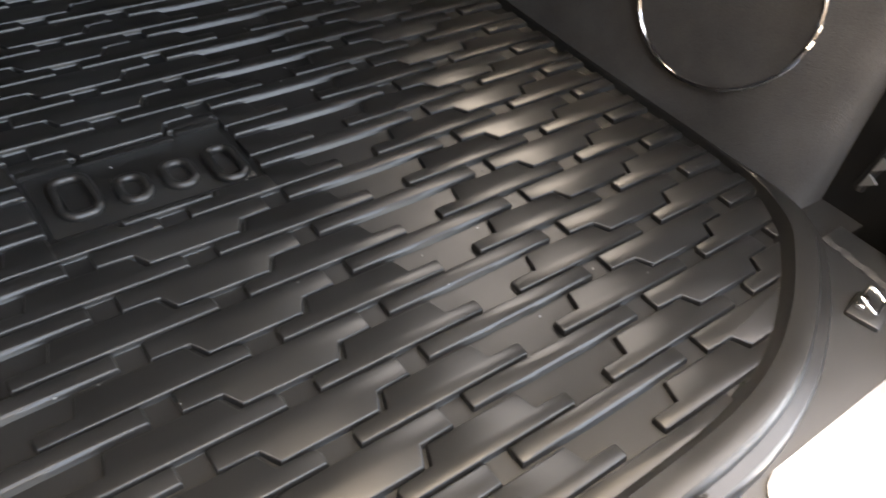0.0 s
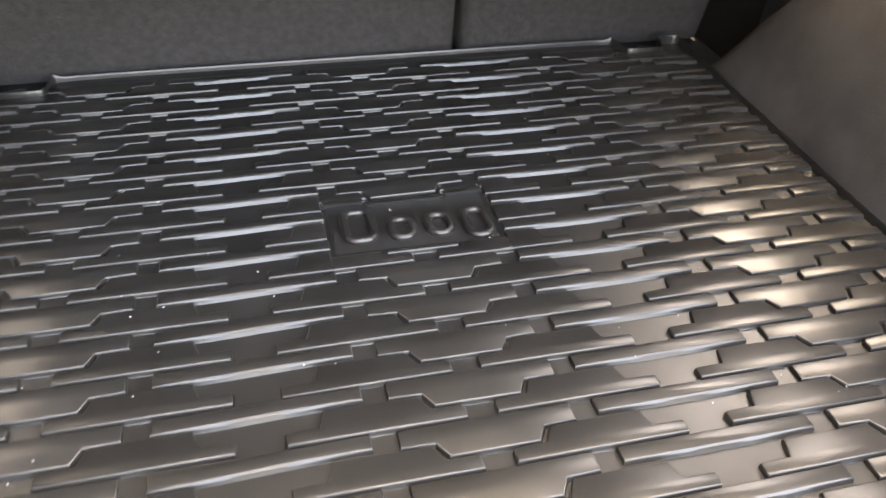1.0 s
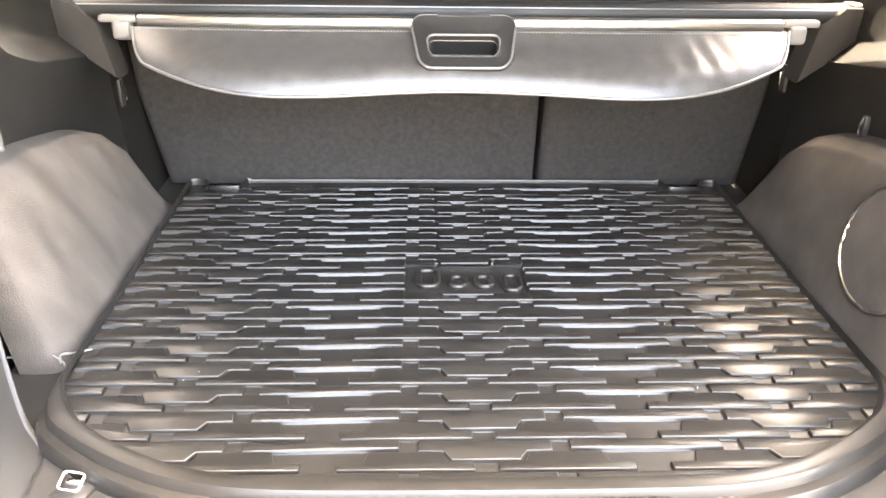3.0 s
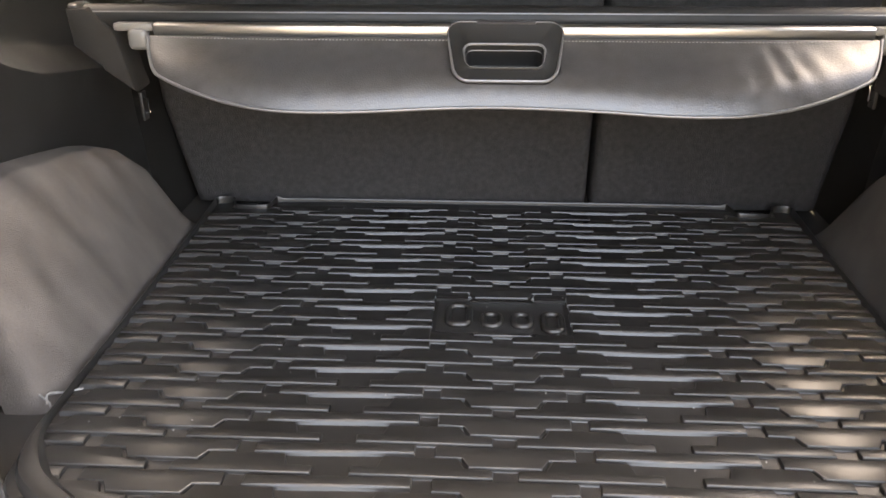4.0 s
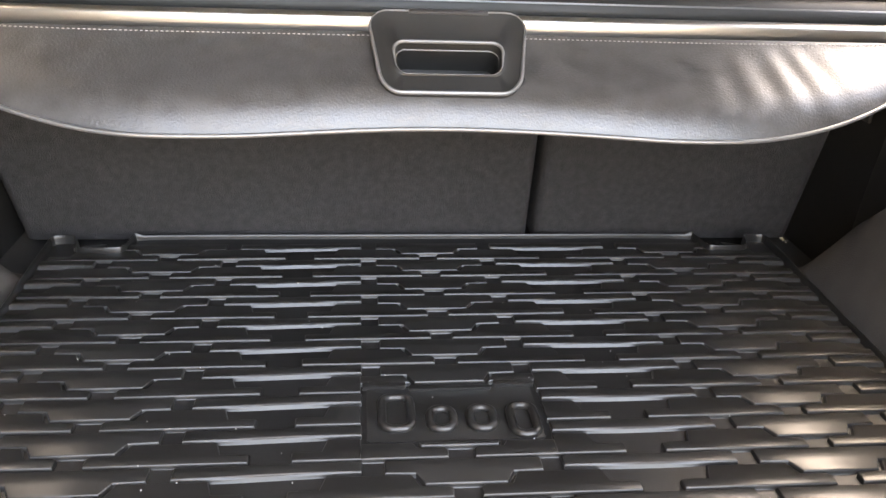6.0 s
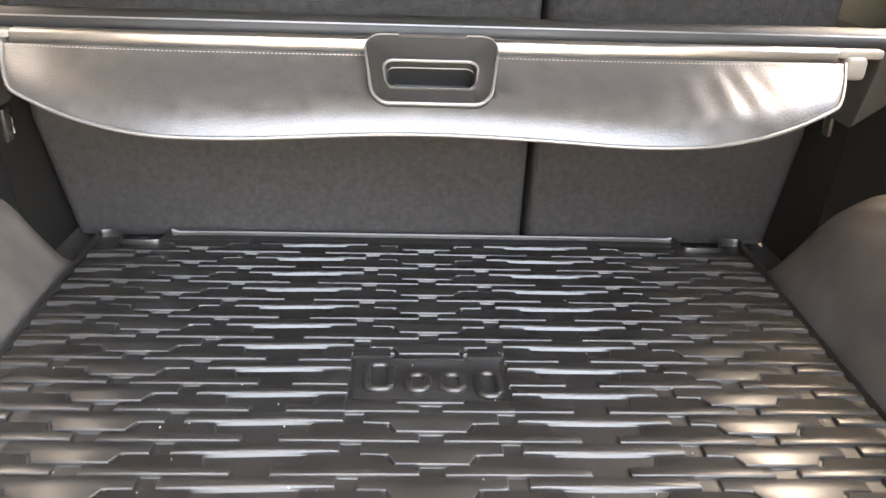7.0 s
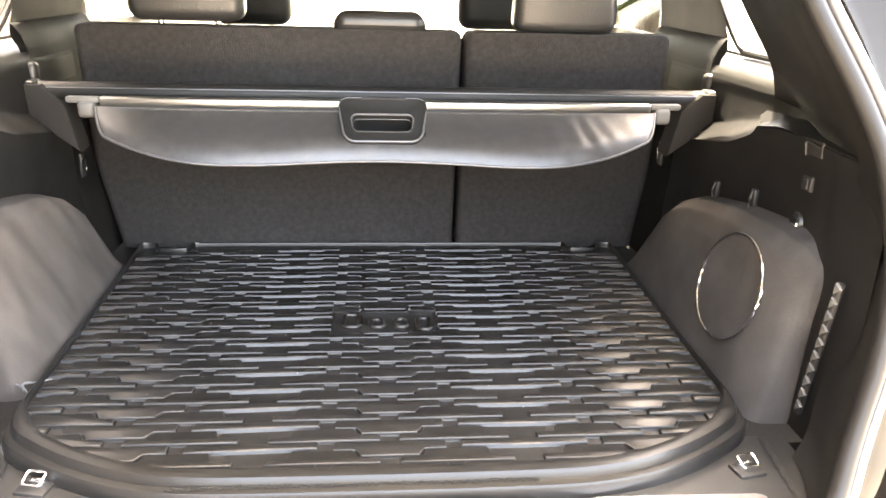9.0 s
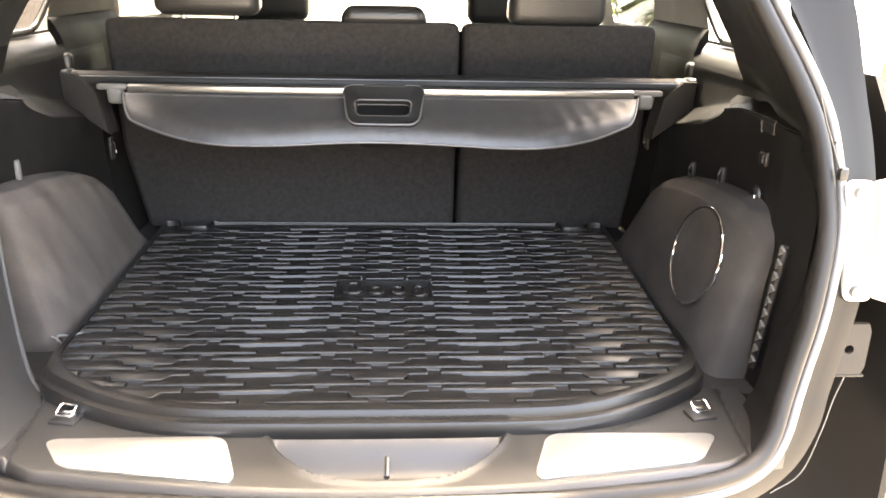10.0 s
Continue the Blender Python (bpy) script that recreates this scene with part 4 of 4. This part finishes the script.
def build_fittings():
    for y, z, h in ((0.645, 0.214, 0.034), (0.497, 0.235, 0.040)):
        hook = thing("bag_hook", "small black plastic bag hook on the side trim", "hook", group="bag hooks", at=(wall_x(y, z), y, z))
        part("plate", one_box((-0.004, 0, 0), (0.010, 0.014, h), 0.003), PLASTIC, hook)
        part("tongue", tube([(-0.008, 0, 0.4 * h), (-0.012, 0, 0.1 * h), (-0.012, 0, -0.3 * h), (-0.008, 0, -0.45 * h)], 0.0025, 8), PLASTIC, hook)
    sock = thing("power_socket", "small round capped power socket in the black side trim", "power socket", at=(wall_x(0.36, 0.238), 0.36, 0.238))
    for r, d, mt in ((0.017, 0.004, SEAL), (0.012, 0.007, PLASTIC)):
        bm = bmesh.new()
        bmesh.ops.create_cone(bm, cap_ends=True, segments=28, radius1=r, radius2=r * 0.9, depth=d, matrix=Matrix.Translation((-d / 2, 0, 0)) @ Euler((0, radians(-90), 0)).to_matrix().to_4x4())
        part("bezel" if mt is SEAL else "cap", bm, mt, sock)
    part("hinge_tab", one_box((-0.010, -0.018, 0), (0.008, 0.008, 0.012), 0.002), CHROME, sock)
    lamp = thing("cargo_lamp", "small cargo lamp with a clear lens in the side trim", "cargo lamp", at=(wall_x(0.34, 0.305), 0.34, 0.305))
    part("frame", one_box((-0.003, 0, 0), (0.008, 0.026, 0.024), 0.003), PLASTIC, lamp)
    part("lens", one_box((-0.008, 0, 0), (0.003, 0.016, 0.014), 0.001), SEAL, lamp, "pale lens")
    grip = thing("side_latch", "black moulded latch handle with bright worn edges on the side trim", "latch", at=(wall_x(0.33, 0.36), 0.33, 0.36))
    part("cup", one_box((-0.002, 0, 0), (0.005, 0.048, 0.024), 0.002, 3), PLASTIC, grip)
    part("lever", tube([(-0.004, -0.020, 0.004), (-0.007, -0.010, 0.006), (-0.007, 0.016, 0.007), (-0.007, 0.019, 0.002), (-0.004, 0.017, -0.014)], 0.0019, 8), SEAL, grip)
    strip = thing("serrated_strip", "serrated pale trim strip up the black side trim", "trim strip", at=(0.588, 0.212, -0.004))
    a, b = Vector((0.0, 0.0, 0.0)), Vector((0.002, -0.038, 0.214))
    part("backing", tube([a + (b - a) * i / 8 + Vector((0.004, 0, 0)) for i in range(9)], 0.006, 8), PLASTIC, strip)
    for i in range(10):
        p = a + (b - a) * ((i + 0.3) / 10)
        q = a + (b - a) * ((i + 1.1) / 10)
        bm = bmesh.new()
        lo = [bm.verts.new(v) for v in (p, q, (p + q) / 2 + Vector((0, -0.013, 0.002)))]
        hi = [bm.verts.new(v + Vector((-0.004, 0, 0))) for v in (p, q, (p + q) / 2 + Vector((0, -0.012, 0.002)))]
        bm.faces.new(lo)
        bm.faces.new(hi[::-1])
        for m in range(3):
            n = (m + 1) % 3
            bm.faces.new((lo[m], lo[n], hi[n], hi[m]))
        part("tooth", bm, GREY_PLASTIC, strip, smooth=False)
    for sx, xs, zs in ((1, 0.600, 0.222), (-1, 0.612, 0.187)):
        anc = thing("seat_latch", "small bright seat latch striker beside the seat back", "latch", group="seat latches", at=(sx * xs, 0.93, zs))
        part("plate", one_box((sx * 0.012, 0, 0), (0.006, 0.020, 0.050), 0.002), PLASTIC, anc)
        part("loop", tube([(sx * 0.010, 0, 0.014), (sx * 0.004, 0, 0.012), (sx * 0.004, 0, -0.012), (sx * 0.010, 0, -0.014)], 0.0019, 8), CHROME, anc)
        grip = thing("cover_bracket", "grey moulded bracket that holds the cargo cover end", "bracket", group="cover brackets", at=(sx * 0.69, 0.85, 0.36))
        wedge = [(-0.105, -0.122), (-0.022, -0.058), (-0.004, -0.044), (0.004, 0.006), (-0.045, 0.006), (-0.085, -0.030)]
        bm = slab(wedge, -0.03, 0.03, 0.004)
        bmesh.ops.transform(bm, matrix=Matrix.Diagonal((sx, 1, 1, 1)) @ Euler((radians(90), 0, 0)).to_matrix().to_4x4(), verts=bm.verts[:])
        bmesh.ops.recalc_face_normals(bm, faces=bm.faces[:])
        part("cup", bm, DARK_CARPET, grip)
        part("post", one_box((-sx * 0.010, 0.024, 0.020), (0.030, 0.03, 0.046), 0.010, 4), SIDE_TRIM, grip)
    slot = thing("trim_slot", "narrow upright slot in the black side trim", "slot", at=(-wall_x(0.475, 0.24), 0.475, 0.24))
    part("bezel", one_box((0.002, 0, 0), (0.008, 0.012, 0.042), 0.003), GREY_PLASTIC, slot)
    strap = thing("strap", "thin pale cord with a knot lying under the carpeted arch edge", "cord", at=(-0.52, 0.352, -0.022))
    for pts in (((-0.118, 0.000, 0.008), (-0.075, 0.001, 0.005), (-0.040, 0.004, 0.004), (-0.012, 0.012, 0.005), (0.012, 0.020, 0.006)),
                ((-0.042, 0.010, 0.004), (-0.030, 0.000, 0.008), (-0.016, -0.008, 0.004), (-0.012, -0.014, 0.002)),
                ((-0.014, 0.012, 0.006), (-0.022, 0.002, 0.009), (-0.018, -0.010, 0.003))):
        part("strand", tube(smooth_line(pts, 4), 0.0013, 6), GREY_PLASTIC, strap)
    lip = smooth_line([(-0.606, 0.325, 0.290), (-0.592, 0.310, 0.200), (-0.574, 0.280, 0.100), (-0.553, 0.248, 0.030), (-0.530, 0.218, -0.016), (-0.502, 0.192, -0.036)], 5)
    rear = smooth_line([(-0.607, 0.114, 0.282), (-0.594, 0.085, 0.190), (-0.574, 0.058, 0.100), (-0.550, 0.035, 0.037), (-0.528, 0.014, -0.006), (-0.504, -0.004, -0.034)], 5)
    corner = part("corner_panel", loft([[a.lerp(b, f) + Vector((0.012 * math.sin(math.pi * f), 0, 0)) for a, b in zip(lip, rear)] for f in (0, 0.1, 0.25, 0.45, 0.7, 1.0)]), SIDE_TRIM)
    tagged(corner, "black plastic corner trim between the seal and the wheel arch", "corner trim", kind="structure")
    part("edge_lip", tube(lip, 0.0042, 8), SIDE_TRIM, corner)


build_fittings()


def build_rear_corner():
    """Tail lamp edge, bracket, bolt, cable and gas strut at the open right corner."""
    lamp = thing("tail_lamp", "pale tail lamp housing edge bolted to the black body", "tail lamp", at=(0.68, 0.11, 0.24))
    out = rounded(-0.028, 0.012, -0.088, 0.085, 0.010, 4)
    bm = slab(out, -0.004, 0.004, 0.002)
    bmesh.ops.transform(bm, matrix=Euler((radians(90), 0, 0)).to_matrix().to_4x4(), verts=bm.verts[:])
    for v in bm.verts:
        v.co.x -= 0.010 + 0.14 * v.co.z
    part("flange", bm, WHITE_PLASTIC, lamp)
    rings = []
    for i in range(9):
        t = i / 8
        x = 0.008 + 0.11 * t
        bulge = 0.035 * math.sin(math.pi * (0.15 + 0.6 * t))
        h = 0.078 + 0.02 * t
        rings.append([(x, -bulge, h), (x, -bulge * 1.1, h * 0.5), (x, -bulge * 1.15, 0), (x, -bulge * 1.1, -h * 0.55), (x, -bulge, -h), (x, 0.03, -h), (x, 0.03, h)])
    part("housing", loft(rings, True, True), WHITE_PLASTIC, lamp)
    for z in (0.070, -0.072):
        bm = bmesh.new()
        bmesh.ops.create_cone(bm, cap_ends=True, segments=20, radius1=0.009, radius2=0.007, depth=0.007, matrix=Matrix.Translation((-0.022 - 0.14 * z, -0.007, z)) @ Euler((radians(90), 0, 0)).to_matrix().to_4x4())
        part("bolt", bm, GREY_PLASTIC, lamp)
    br = thing("body_bracket", "zinc bracket with a round hole on the body, darkened for shade", "bracket", at=(0.682, 0.115, 0.074))
    bm = bmesh.new()
    n = 24
    hole = [(0.007 * math.cos(2 * math.pi * k / n), 0.007 * math.sin(2 * math.pi * k / n)) for k in range(n)]
    rim = []
    for k in range(n):
        a = 2 * math.pi * k / n
        m = max(abs(math.cos(a)) / 0.028, abs(math.sin(a)) / 0.040)
        rim.append((math.cos(a) / m, math.sin(a) / m))
    rings = [[(x, 0.004, z) for x, z in hole], [(x, -0.002, z) for x, z in hole], [(x, -0.002, z) for x, z in rim], [(x * 1.04, 0.004, z * 1.02) for x, z in rim]]
    loft(rings, True, False, bm)
    part("face", bm, SHADED_ZINC, br, smooth=False)
    part("side_wing", one_box((-0.0295, 0.018, -0.002), (0.005, 0.045, 0.080), 0.001), SHADED_ZINC, br)
    part("foot", one_box((0.0, 0.018, -0.042), (0.058, 0.042, 0.004), 0.001), SHADED_ZINC, br)
    bolt = thing("body_bolt", "small zinc bolt in the black body", "bolt", at=(0.628, 0.092, 0.008))
    bm = bmesh.new()
    bmesh.ops.create_cone(bm, cap_ends=True, segments=6, radius1=0.008, radius2=0.007, depth=0.012, matrix=Euler((radians(90), 0, 0)).to_matrix().to_4x4())
    part("head", bm, SHADED_ZINC, bolt, smooth=False)
    wire = thing("cable", "thin pale cable hanging below the bracket", "cable", at=(0.681, 0.117, 0.028))
    part("sheath", tube(smooth_line([(0.004, 0, 0.0), (-0.006, 0, -0.04), (-0.014, 0, -0.09), (-0.034, 0, -0.165), (-0.076, 0, -0.20)], 5), 0.0011, 6), GREY_PLASTIC, wire)
    strut = thing("tailgate_cable", "slim dark tailgate cable beside the seal", "cable", at=(0.620, 0.11, 0.34))
    part("sheath", tube([(-0.003, 0, 0), (-0.020, -0.004, 0.032), (-0.036, -0.008, 0.062), (-0.052, -0.010, 0.100)], 0.0012, 8), SEAL, strut)
    part("socket", one_box((0.002, 0, -0.006), (0.013, 0.012, 0.018), 0.004), PLASTIC, strut)


build_rear_corner()

# ---------------------------------------------------------------- pads of the mat
build_pads(cargo_mat)


def build_lint():
    rnd = random.Random(31)
    bm = bmesh.new()
    for k in range(70):
        x, y = rnd.uniform(-0.48, 0.48), rnd.uniform(0.22, 0.97)
        w = rnd.uniform(0.0004, 0.0009)
        box(bm, (x, y, PAD_Z - 0.0004), (w * rnd.uniform(1, 2.2), w, 0.0014), turn=Euler((0, 0, rnd.uniform(0, 3))).to_matrix())
    lint = part("lint", bm, STITCH, smooth=False)
    tagged(lint, "tiny pale specks of lint on the rubber mat", "lint", kind="stuff")


build_lint()
